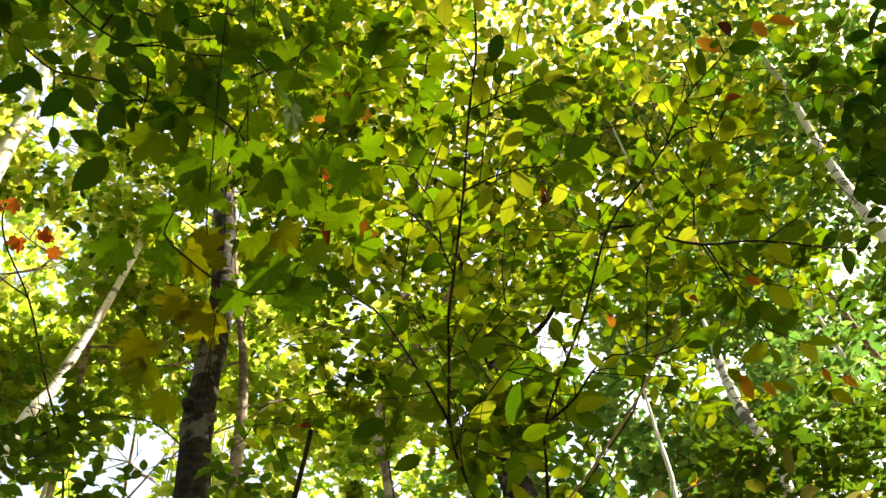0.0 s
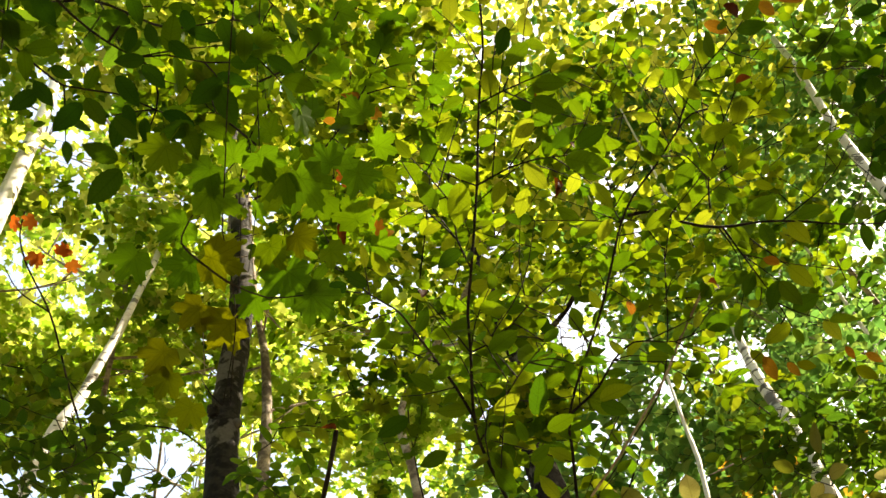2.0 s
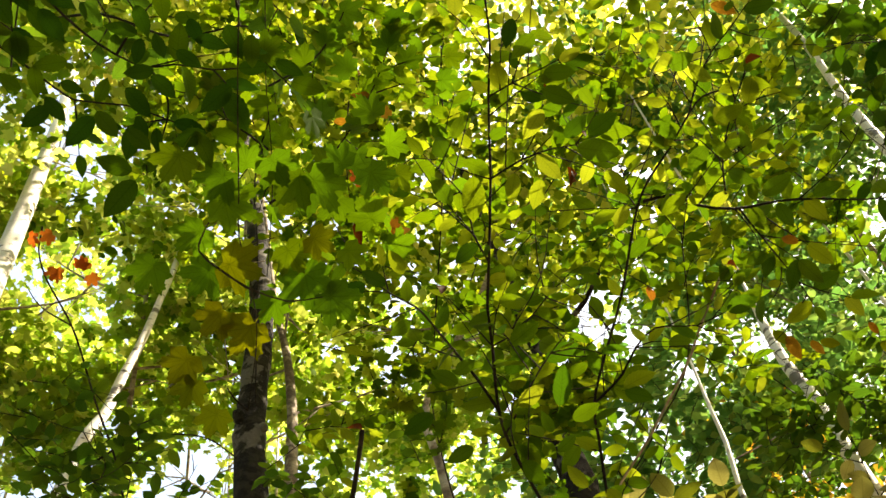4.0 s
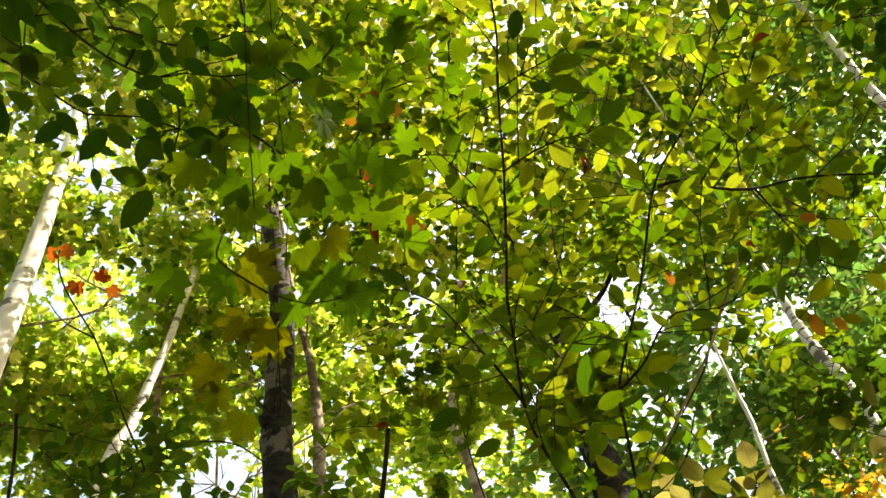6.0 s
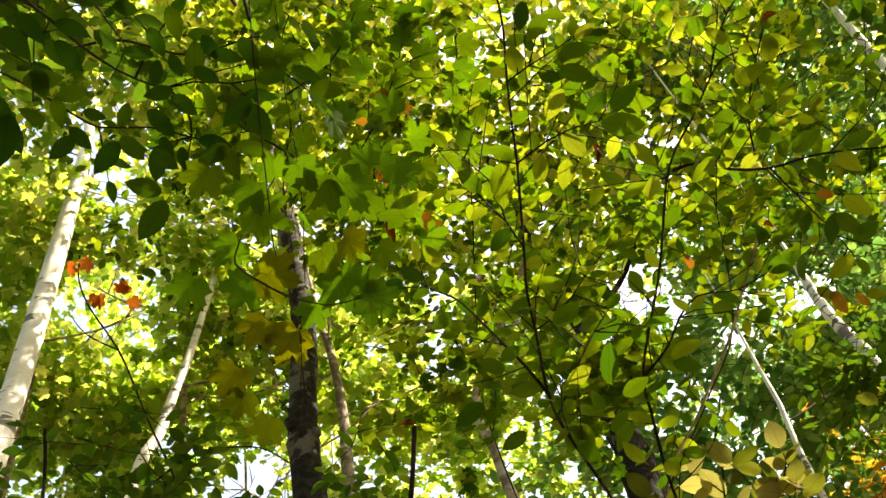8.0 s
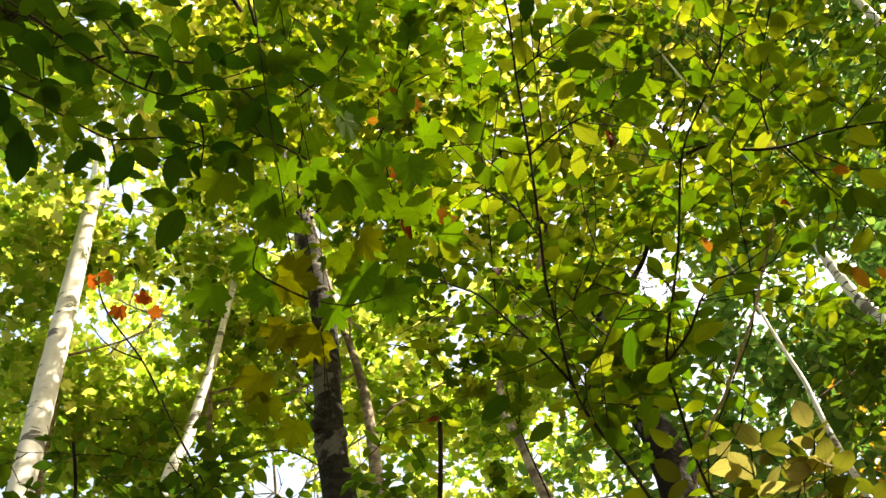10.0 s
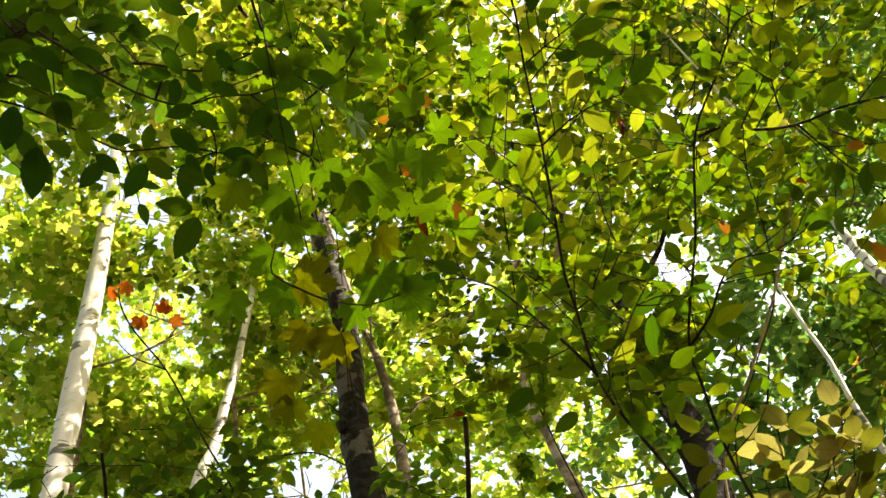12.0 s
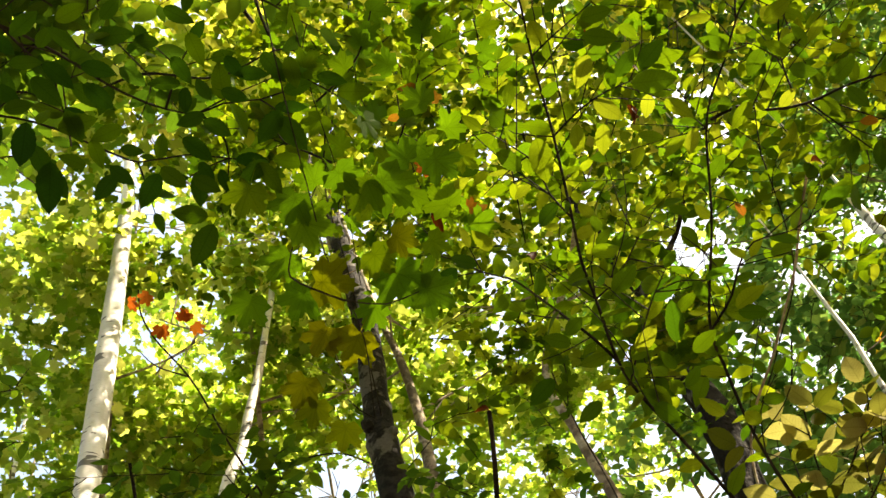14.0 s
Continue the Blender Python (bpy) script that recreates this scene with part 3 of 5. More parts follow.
def limbs(line, count, reach, r, start=0.45):
    out = []
    tan = unit(np.gradient(line, axis=0))
    for k in range(count):
        u = start + (0.97 - start) * (k + rng.random()) / count
        i = int(u * (len(line) - 1))
        a = k * 2.4 + rng.random()
        d = unit(np.array([math.cos(a), math.sin(a), 0.55 + 0.5 * rng.random()]))
        ln = reach * rng.uniform(0.6, 1.1) * (1.25 - 0.7 * u)
        q = smooth_line([line[i], line[i] + d * ln * 0.5 - UP * 0.06 * ln, line[i] + d * ln + UP * 0.1 * ln], 0.35)
        out.append((q, r * (1.15 - 0.8 * u)))
        for _ in range(3):
            j = int(rng.uniform(0.35, 0.9) * (len(q) - 1))
            e = unit(d + rng.normal(size=3) * 0.6)
            out.append((smooth_line([q[j], q[j] + e * ln * 0.25, q[j] + e * ln * 0.5 + UP * 0.05 * ln], 0.3), r * 0.35))
    return out


def tree(name, seen, radius, top, bark, label, category, crown=None, group="", swell=(), rough=0.03, taper=0.4, limb_count=9, limb_reach=2.6,
         sides=14, limb_start=0.5, base=CANOPY_BASE, arms=(), single=80, radii=None):
    """A tree whose stem runs through the given places; it is carried on down to the ground and up to its top.
    radius: of the stem at the first place; radii: at all the places. crown: a list of (material, shape, centre, radii, sprays, leaves a spray, spread, leaf size)."""
    p = [np.array(q, float) for q in seen]
    low, way = p[0], unit(p[min(2, len(p) - 1)] - p[0])
    flat = np.array([way[0], way[1], 0]) * 0.55
    foot = np.array([*(low - flat * low[2] / max(way[2], 0.3))[:2], -0.15])
    mid = foot * 0.5 + low * 0.5 + flat * 0.1
    end, w2 = p[-1], unit(p[-1] - p[-2])
    rest = max(0.5, top - end[2])
    tip = end + np.array([w2[0], w2[1], 0]) * rest * 0.5 + UP * rest
    line = smooth_line([foot, mid, *p, end * 0.5 + tip * 0.5, tip], 0.12 if radius > 0.06 else 0.2)
    share = (low[2] + 0.15) / (tip[2] + 0.15)
    r0 = radius / (1 - (1 - taper * 0.35) * share)
    ob = thing(name, (foot[0], foot[1], 0.0), label, category, group)
    if radii:
        r0 = np.interp(line[:, 2], [-0.15, 0.3, *(q[2] for q in p), tip[2]], [radii[0] * 1.7, radii[0] * 1.25, *radii, radii[-1] * 0.35])
    part("trunk", mesh_of("trunk", *tube(line, r0, radius * taper * 0.35, sides, rough, swell), bark), ob)
    ls = limbs(line, limb_count, limb_reach, radius * 0.42, limb_start)
    for pts, ra, rb in arms:
        part("limb", mesh_of("limb", *tube(smooth_line(pts, 0.08), ra, rb, 9, 0.03), bark), ob)
    for q, r in ls:
        part("limb", mesh_of("limb", *tube(q, r, r * 0.3, 6), m_bark_limb if bark is m_birch else bark), ob)
    for mat, shape, centre, radii, sprays, per, spread, size in (crown or ()):
        c = tip + np.array([0, 0, -radii[2] * 0.8]) if centre is None else np.array(centre)
        pts = crown_points(c, radii, sprays, per, spread)
        pts = pts[under_cover(pts) & airy(pts, share=0.45 if shape is LOBED_FAR else 0.44 if mat is m_crown_cool else 0.34)]
        pts = pts[np.linalg.norm(pts - np.array([0, 0, EYE_Z]), axis=1) > base]
        p, t, s = scattered(pts, size)
        if single and mat in SINGLE:
            rest = picked_leaves(ob, shape, mat, p, t, s, single)
            p, t, s = p[rest], t[rest], s[rest]
        part("crown", scatter_mesh("crown", shape, p, t, s, mat), ob, kind="stuff")
    return ob


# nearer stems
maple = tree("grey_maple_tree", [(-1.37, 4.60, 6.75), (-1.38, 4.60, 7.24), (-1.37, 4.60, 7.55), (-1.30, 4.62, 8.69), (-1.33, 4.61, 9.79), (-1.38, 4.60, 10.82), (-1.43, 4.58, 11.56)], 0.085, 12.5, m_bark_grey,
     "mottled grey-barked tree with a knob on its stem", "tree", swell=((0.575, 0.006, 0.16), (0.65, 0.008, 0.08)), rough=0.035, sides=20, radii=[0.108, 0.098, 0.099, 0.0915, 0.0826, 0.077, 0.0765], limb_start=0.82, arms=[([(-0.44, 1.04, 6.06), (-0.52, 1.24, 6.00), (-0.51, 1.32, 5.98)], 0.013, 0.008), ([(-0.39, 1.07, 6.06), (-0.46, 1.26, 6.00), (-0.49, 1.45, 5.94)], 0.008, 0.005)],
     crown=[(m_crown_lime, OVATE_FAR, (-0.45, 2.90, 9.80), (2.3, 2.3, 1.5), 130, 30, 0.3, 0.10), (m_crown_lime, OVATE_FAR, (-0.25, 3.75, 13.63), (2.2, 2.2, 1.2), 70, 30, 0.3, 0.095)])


def burl(parent, place, r):
    """A round knot on a stem."""
    bm = bmesh.new()
    bmesh.ops.create_icosphere(bm, subdivisions=3, radius=r)
    for v in bm.verts:
        v.co *= 1 + 0.25 * noise.noise(v.co * 30)
        v.co.z *= 1.5
    me = bpy.data.meshes.new("knob")
    bm.to_mesh(me)
    bm.free()
    me.transform(Matrix.Translation(place))
    me.materials.append(m_bark_grey)
    part("knob", me, parent, "round bark knob")


burl(maple, (-1.42, 4.50, 7.39), 0.045)
burl(maple, (-1.27, 4.54, 7.27), 0.03)
tree("slender_grey_tree", [(-1.16, 4.76, 6.81), (-1.13, 4.77, 7.62), (-1.15, 4.76, 8.30), (-1.21, 4.75, 8.87)], 0.035, 12.5, m_bark_thin,
     "slender tan-grey tree beside a thicker mottled one", "tree", radii=[0.046, 0.036, 0.031, 0.022], limb_start=0.6,
     crown=[(m_crown_green, OVATE_FAR, (-0.25, 4.27, 9.60), (2.3, 2.3, 1.7), 150, 30, 0.3, 0.10)])
tree("white_birch_tree", [(-2.72, 3.33, 6.47), (-2.70, 3.34, 7.41), (-2.68, 3.36, 8.63), (-2.67, 3.37, 9.68), (-2.67, 3.37, 10.40) , (-2.71, 3.34, 11.98)], 0.068, 12.0, m_birch,
     "straight white birch with dark bands on papery bark", "tree", group="white birches", radii=[0.0713, 0.0745, 0.069, 0.0586, 0.05, 0.04], limb_start=0.9, limb_count=4, rough=0.012, sides=18,
     arms=[([(-2.66, 3.37, 10.08), (-2.65, 3.38, 10.86), (-2.56, 3.45, 11.42), (-2.43, 3.55, 11.81), (-2.27, 3.65, 12.29)], 0.026, 0.015)],
     crown=[(m_crown_maple, LOBED_FAR, (-2.95, 2.97, 10.00), (2.3, 2.3, 0.8), 66, 30, 0.32, 0.12)])
tree("white_birch_tree", [(-2.41, 4.38, 7.44), (-2.34, 4.42, 7.65), (-2.27, 4.45, 8.07), (-2.19, 4.49, 8.50), (-2.11, 4.53, 9.07), (-2.01, 4.58, 9.83)], 0.034, 12.5, m_birch,
     "leaning white birch flecked with dark bark scars", "tree", group="white birches", radii=[0.04, 0.036, 0.036, 0.032, 0.026, 0.026], limb_start=0.85, limb_count=4, rough=0.012,
     crown=[(m_crown_maple, LOBED_FAR, (-1.43, 3.55, 9.70), (2.3, 2.3, 0.8), 59, 30, 0.32, 0.12)])
tree("white_birch_tree", [(1.74, 3.93, 5.31), (1.75, 3.93, 5.64), (1.73, 3.93, 5.95), (1.75, 3.93, 6.30), (1.78, 3.91, 6.68)], 0.031, 12.0, m_birch,
     "white birch leaning among cool green leaves", "tree", group="white birches", radii=[0.037, 0.039, 0.0325, 0.026, 0.01], limb_start=0.72, limb_count=6, rough=0.012,
     crown=[(m_crown_cool, OVATE_FAR, (3.03, 4.77, 9.60), (2.3, 2.3, 1.6), 247, 32, 0.32, 0.09)])
tree("white_birch_tree", [(3.02, 3.73, 7.02), (3.03, 3.72, 7.43), (3.07, 3.69, 8.07), (3.15, 3.62, 8.89), (3.19, 3.59, 9.47)], 0.036, 12.8, m_birch,
     "tall white birch with a bare upper stem", "tree", group="white birches", radii=[0.0417, 0.038, 0.0296, 0.028, 0.0216], limb_start=0.72, limb_count=6, rough=0.012,
     crown=[(m_crown_cool, OVATE_FAR, (3.76, 3.64, 10.00), (2.3, 2.3, 1.6), 195, 32, 0.32, 0.09)])
tree("thin_birch_tree", [(1.18, 4.03, 4.84), (1.22, 4.02, 5.33), (1.26, 4.01, 5.60), (1.27, 4.00, 5.83), (1.29, 4.00, 6.09), (1.31, 3.99, 6.43)], 0.014, 11.0, m_birch,
     "thin pale birch stem catching patches of sun", "tree", group="white birches", radii=[0.016, 0.0135, 0.0125, 0.0105, 0.008, 0.006], limb_count=5,
     crown=[(m_crown_cool, OVATE_FAR, (3.67, 6.95, 10.60), (2.3, 2.3, 1.5), 182, 32, 0.32, 0.09)])
tree("thin_birch_tree", [(3.08, 5.15, 6.85), (3.12, 5.13, 7.11), (3.15, 5.11, 7.69)], 0.019, 11.5, m_birch,
     "thin white birch far among dark green leaves", "tree", group="white birches", limb_count=5,
     crown=[(m_crown_cool, OVATE_FAR, (4.45, 6.06, 10.50), (2.3, 2.3, 1.5), 260, 32, 0.32, 0.09)])
tree("dark_barked_tree", [(0.41, 3.98, 4.97), (0.48, 3.97, 5.42), (0.48, 3.97, 5.68), (0.44, 3.98, 5.99), (0.53, 3.96, 6.47), (0.50, 3.97, 7.06)], 0.088, 13.0, m_bark_shaded,
     "thick rough-barked tree, dark with shade, leaning slightly", "tree", rough=0.075, sides=26, taper=0.1, radii=[0.088, 0.088, 0.081, 0.064, 0.055, 0.055], limb_start=0.82, swell=((0.72, 0.16, -0.6),),
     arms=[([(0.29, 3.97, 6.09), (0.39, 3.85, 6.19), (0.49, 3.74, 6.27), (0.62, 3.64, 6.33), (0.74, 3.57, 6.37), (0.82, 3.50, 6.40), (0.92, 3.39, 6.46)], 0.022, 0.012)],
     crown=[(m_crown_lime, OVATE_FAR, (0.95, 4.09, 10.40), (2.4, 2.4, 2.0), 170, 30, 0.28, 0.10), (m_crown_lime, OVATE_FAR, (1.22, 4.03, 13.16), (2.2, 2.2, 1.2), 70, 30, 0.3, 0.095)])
tree("slender_tan_tree", [(-0.15, 4.50, 5.82), (-0.18, 4.50, 6.24), (-0.19, 4.50, 6.49), (-0.21, 4.49, 6.98), (0.44, 4.48, 8.28)], 0.033, 12.0, m_bark_thin,
     "slender smooth tan tree stem", "tree", radii=[0.038, 0.031, 0.028, 0.026, 0.02], limb_start=0.62,
     crown=[(m_crown_lime, OVATE_FAR, (1.61, 3.60, 9.80), (2.8, 2.8, 2.4), 170, 30, 0.3, 0.10), (m_crown_lime, OVATE_FAR, (2.28, 4.48, 13.04), (2.2, 2.2, 1.2), 70, 30, 0.3, 0.095)])
tree("far_birch_tree", [(-1.78, 6.77, 9.07), (-1.75, 6.78, 9.99)], 0.018, 11.5, m_birch, "thin white birch stem far behind", "tree", group="white birches", limb_count=4,
     crown=[(m_crown_maple, LOBED_FAR, (-1.07, 6.09, 10.10), (2.3, 2.3, 1.0), 80, 30, 0.32, 0.12)])
tree("far_birch_tree", [(-4.91, 4.99, 9.69), (-4.88, 5.02, 11.05), (-4.84, 5.06, 12.08), (-4.78, 5.11, 13.99)], 0.028, 12.0, m_birch, "distant white birch stem in bright leaves", "tree", group="white birches",
     crown=[(m_crown_maple, LOBED_FAR, (-3.80, 3.75, 9.80), (2.3, 2.3, 0.8), 66, 30, 0.32, 0.12)])
tree("far_birch_tree", [(-3.08, 6.29, 9.67), (-3.01, 6.32, 10.42), (-2.93, 6.36, 11.47)], 0.018, 12.0, m_birch, "distant thin birch in bright leaves", "tree", group="white birches", limb_count=5,
     crown=[(m_crown_maple, LOBED_FAR, (-2.98, 4.76, 9.70), (2.4, 2.4, 0.8), 79, 30, 0.32, 0.12)])
# trees behind, whose crowns close the view
def crown_tree(where, mat, shape, sprays, label):
    """A slim tree whose crown has its middle at the given place."""
    c = np.array(where)
    out = unit(np.array([c[0], c[1], 0]))
    foot = np.array([c[0], c[1], 0]) + out * 3.4
    tree("woodland_tree", [foot + UP * 1.0, foot + UP * (c[2] * 0.5), foot + UP * (c[2] * 0.85) - out * 0.6, np.array([*(c[:2] + out[:2] * 1.2), c[2] + 0.8])], 0.06, c[2] + 1.4, m_bark_thin, label, "tree",
         group="trees behind", limb_count=6, limb_reach=2.0, sides=9, limb_start=0.75,
         crown=[(mat, shape, c, (2.3, 2.3, 0.8), sprays, 30, 0.32, 0.12) if shape is LOBED_FAR else (mat, shape, c, (2.2, 2.2, 1.2), sprays, 30, 0.3, 0.095)])


for spec in (
        (((4.07, 3.79, 10.60)), m_crown_lime, OVATE_FAR, 120, "tree crown with pale yellow-green leaves"),
        (((3.17, 3.25, 10.90)), m_crown_lime, OVATE_FAR, 110, "tree crown with pale yellow-green leaves"),
        (((-3.24, 4.75, 10.30)), m_crown_maple, LOBED_FAR, 95, "maple crown with sunlit green leaves"),
        (((-3.89, 5.79, 12.00)), m_crown_maple, LOBED_FAR, 58, "maple crown with sunlit green leaves"),
        (((-2.22, 6.76, 9.90)), m_crown_maple, LOBED_FAR, 72, "maple crown with sunlit green leaves"),
        (((-4.59, 4.89, 9.60)), m_crown_maple, LOBED_FAR, 79, "maple crown with sunlit green leaves"),
        (((-2.25, 5.79, 9.80)), m_crown_maple, LOBED_FAR, 66, "maple crown with bright yellow-green leaves"),
        (((-0.78, 7.71, 10.60)), m_crown_maple, LOBED_FAR, 90, "tree crown with bright yellow-green leaves"),
        (((0.37, 6.54, 10.50)), m_crown_maple, LOBED_FAR, 85, "tree crown with bright yellow-green leaves"),
        (((1.83, 7.75, 10.50)), m_crown_cool, OVATE_FAR, 247, "tree crown with cool green leaves"),
        (((3.20, 8.49, 10.50)), m_crown_cool, OVATE_FAR, 286, "tree crown with cool green leaves"),
        (((3.19, 9.46, 9.70)), m_crown_gold, OVATE_FAR, 60, "tree crown turning gold and orange"),
        (((4.50, 8.07, 9.90)), m_crown_deep, OVATE_FAR, 240, "tree crown with deep green leaves"),
        (((2.34, 3.55, 10.30)), m_crown_cool, OVATE_FAR, 143, "tree crown with cool green leaves"),
        (((-1.49, 3.04, 10.40)), m_crown_lime, OVATE_FAR, 170, "tree crown with bright yellow-green leaves"),
        (((-2.10, 2.68, 10.50)), m_crown_maple, LOBED_FAR, 75, "maple crown with sunlit green leaves"),
        (((2.20, 5.72, 10.60)), m_crown_green, OVATE_FAR, 190, "tree crown with green leaves"),
        (((-1.10, 3.53, 9.60)), m_crown_green, OVATE_FAR, 150, "tree crown with green leaves"),
        (((-3.96, 6.03, 10.20)), m_crown_maple, LOBED_FAR, 66, "maple crown with sunlit green leaves"),
        (((-0.43, 8.01, 10.30)), m_crown_maple, LOBED_FAR, 80, "tree crown with bright yellow-green leaves")):
    crown_tree(*spec)
# close trees added out of view to cast shade on the clearing
for x, y, z, rr, n, reach in ((4.8, 1.1, 8.6, 1.9, 120, ((3.7, 1.75, 7.0), 0.7, 60)), (6.9, 1.5, 10.6, 2.2, 130, None), (3.3, -0.6, 8.0, 1.9, 120, ((2.55, 0.4, 7.7), 0.6, 45)), (0.4, -2.4, 8.2, 2.2, 300, None), (4.2, -3.6, 9.6, 2.3, 220, None),
                              (-2.4, -1.7, 8.6, 2.2, 300, ((0.6, -0.2, 11.0), 1.8, 160)), (-3.9, 0.2, 9.8, 2.0, 200, None), (1.6, -4.8, 10.5, 2.4, 240, None)):
    crowns = [(m_crown_deep, OVATE_FAR, (x, y, z), (rr, rr, rr), n, 26, 0.3, 0.1)]
    # extra unseen leaf clump, hung where it blocks the sun
    if reach:
        crowns.append((m_crown_deep, OVATE_FAR, reach[0], (reach[1], reach[1], reach[1] * 0.8), reach[2], 26, 0.28, 0.1))
    tree("shade_beech_tree", [(x, y, 1.0), (x + 0.1, y, z * 0.6), (x, y, z)], 0.1, z + 2.2, m_bark_grey, "unseen grey-barked beech added for shade, with a dense deep green crown", "tree",
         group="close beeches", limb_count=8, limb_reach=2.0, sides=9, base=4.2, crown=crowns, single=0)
# the wood around and behind: unseen trees added to hold back sky light
proto = tree("woodland_tree", [(-4.5, -5.5, 1.0), (-4.6, -5.6, 5.0), (-4.5, -5.5, 8.0)], 0.13, 13.0, m_bark_grey, "unseen grey-barked woodland tree with a green crown, added for shade", "tree",
             group="trees around", limb_count=7, sides=9, base=3.0, single=0, crown=[(m_crown_green, OVATE_FAR, (-4.5, -5.5, 8.5), (2.8, 2.8, 3.4), 300, 24, 0.35, 0.15)])
for x, y in ((-0.5, -7.5), (-1.8, -10.6), (7.0, -5.0), (9.8, 1.5), (-7.6, -1.6), (6.0, -9.0), (-7.5, -8.5), (-9.5, 3.5), (13.0, -4.0), (-13.0, -5.0)):
    copy_thing(proto, pose(x, y, 0, 0, 0, rng.uniform(0, 360)))


def far_woods():
    """Unseen wood added all round to block low sky light, as a broken wall of foliage with stems in it."""
    n = 46000
    a = rng.uniform(0, 2 * np.pi, n)
    r = rng.uniform(15, 30, n)
    top = 13.5 + 2.5 * np.sin(a * 7) + 1.5 * np.sin(a * 17 + 1) + (r - 15) * 0.35
    z = 0.4 + (top - 0.4) * rng.random(n) ** 0.8
    p = np.stack([np.sin(a) * r, np.cos(a) * r, z], -1)
    ob = new("far_woods", scatter_mesh("far_woods", OVATE_FAR, *scattered(p, 0.55, tilt=0.7), m_crown_deep))
    tagged(ob, "dense green woodland added all round to block low sky light", "woodland", kind="stuff")


far_woods()


# ---- understory and saplings ----
def sapling(name, label, category, stems, group="", bark=None):
    """Stems: (points, radius at the foot, radius at the end). The first begins on the ground."""
    x, y, z = stems[0][0][0]
    ob = thing(name, (x, y, 0.0), label, category, group)
    lines = []
    for k, (pts, r0, r1) in enumerate(stems):
        line = smooth_line(pts, 0.05)
        lines.append(line)
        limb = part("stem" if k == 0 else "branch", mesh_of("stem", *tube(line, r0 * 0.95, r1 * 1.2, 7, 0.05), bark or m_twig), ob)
        BRANCHES.setdefault(ob.name, []).append((limb, line))
    return ob, lines


def free_of_stems(p, turn, size):
    """Leaves out most of the leaves that would hang before a birch stem."""
    d = unit(p + turn[:, :, 1] * size[:, None] * 0.5 - np.array([0, 0, EYE_Z]))
    ok = ((d @ CLEAR_DIR.T).max(1) < math.cos(radians(0.9))) | (rng.random(len(p)) < 0.3)
    return p[ok], turn[ok], size[ok]


def dress(ob, line, meshes, spacing, size, twigs=0, twig_length=0.25, start=0.0, **how):
    """Leaves along a branch and along short side twigs of it."""
    leaf_parts(ob, meshes, *free_of_stems(*leaves_on(line, spacing, size, start=start, **how)))
    for q in side_twigs(line, twigs, twig_length) if twigs else ():
        BRANCHES[ob.name].append((part("twig", mesh_of("twig", *tube(q, 0.002, 0.0011, 5), m_twig), ob), q))
        leaf_parts(ob, meshes, *free_of_stems(*leaves_on(q, spacing, size, start=spacing * 0.6, **how)))


def bare_twigs(ob, lines, count, length):
    """Fine leafless twigs along branches."""
    for line in lines:
        for q in side_twigs(line, count, length, drop=-0.1):
            part("twig", mesh_of("twig", *tube(q, 0.0019, 0.0008, 5), m_twig), ob)


def fill(ob, boxes, shape, material, size, lobed_share=0.0):
    """The many leaves of an understory tree, spray by spray, joined. boxes: (centre, radii, sprays, spray length).
    lobed_share: the share of the leaves that belong to maple shoots grown through it."""
    P, T, S, tw = [], [], [], []
    for centre, radii, sprays, length in boxes:
        for _ in range(sprays):
            c = np.array(centre) + unit(rng.normal(size=3)) * rng.random() ** 0.4 * np.array(radii)
            a = rng.uniform(0, 2 * np.pi)
            d = unit(np.array([math.cos(a), math.sin(a), rng.uniform(-0.25, 0.25)]))
            line = smooth_line([c - d * length / 2, c + rng.normal(size=3) * 0.03, c + d * length / 2 - UP * 0.05], 0.05)
            for q in [line] + side_twigs(line, 3, length * 0.5):
                p, t, s = leaves_on(q, size * 0.55, size, tilt=0.38)
                P.append(p); T.append(t); S.append(s)
                tw.append(tube(q, 0.0026, 0.0012, 4))
    p, t, s = np.vstack(P), np.concatenate(T), np.concatenate(S)
    ok = under_cover(p, 0.04)
    p, t, s = p[ok], t[ok], s[ok]
    shoots = np.array([noise.noise(Vector(q * 2.2)) for q in p])
    shoots = shoots > np.quantile(shoots, 1 - lobed_share) if lobed_share else np.zeros(len(p), bool)
    for form, which, count in ((LOBED_NEAR, shoots, 110), (shape, ~shoots, 300 - 110 * bool(lobed_share))):
        if which.any():
            q, u, z = p[which], t[which], s[which] * (0.85 if form is LOBED_NEAR else 1.0)
            rest = picked_leaves(ob, form, material, q, u, z, count)
            part("crown", scatter_mesh("crown", form, q[rest], u[rest], z[rest], material), ob, kind="stuff")
    part("twig_mass", mesh_of("twig_mass", *joined(tw), m_twig), ob, kind="stuff")


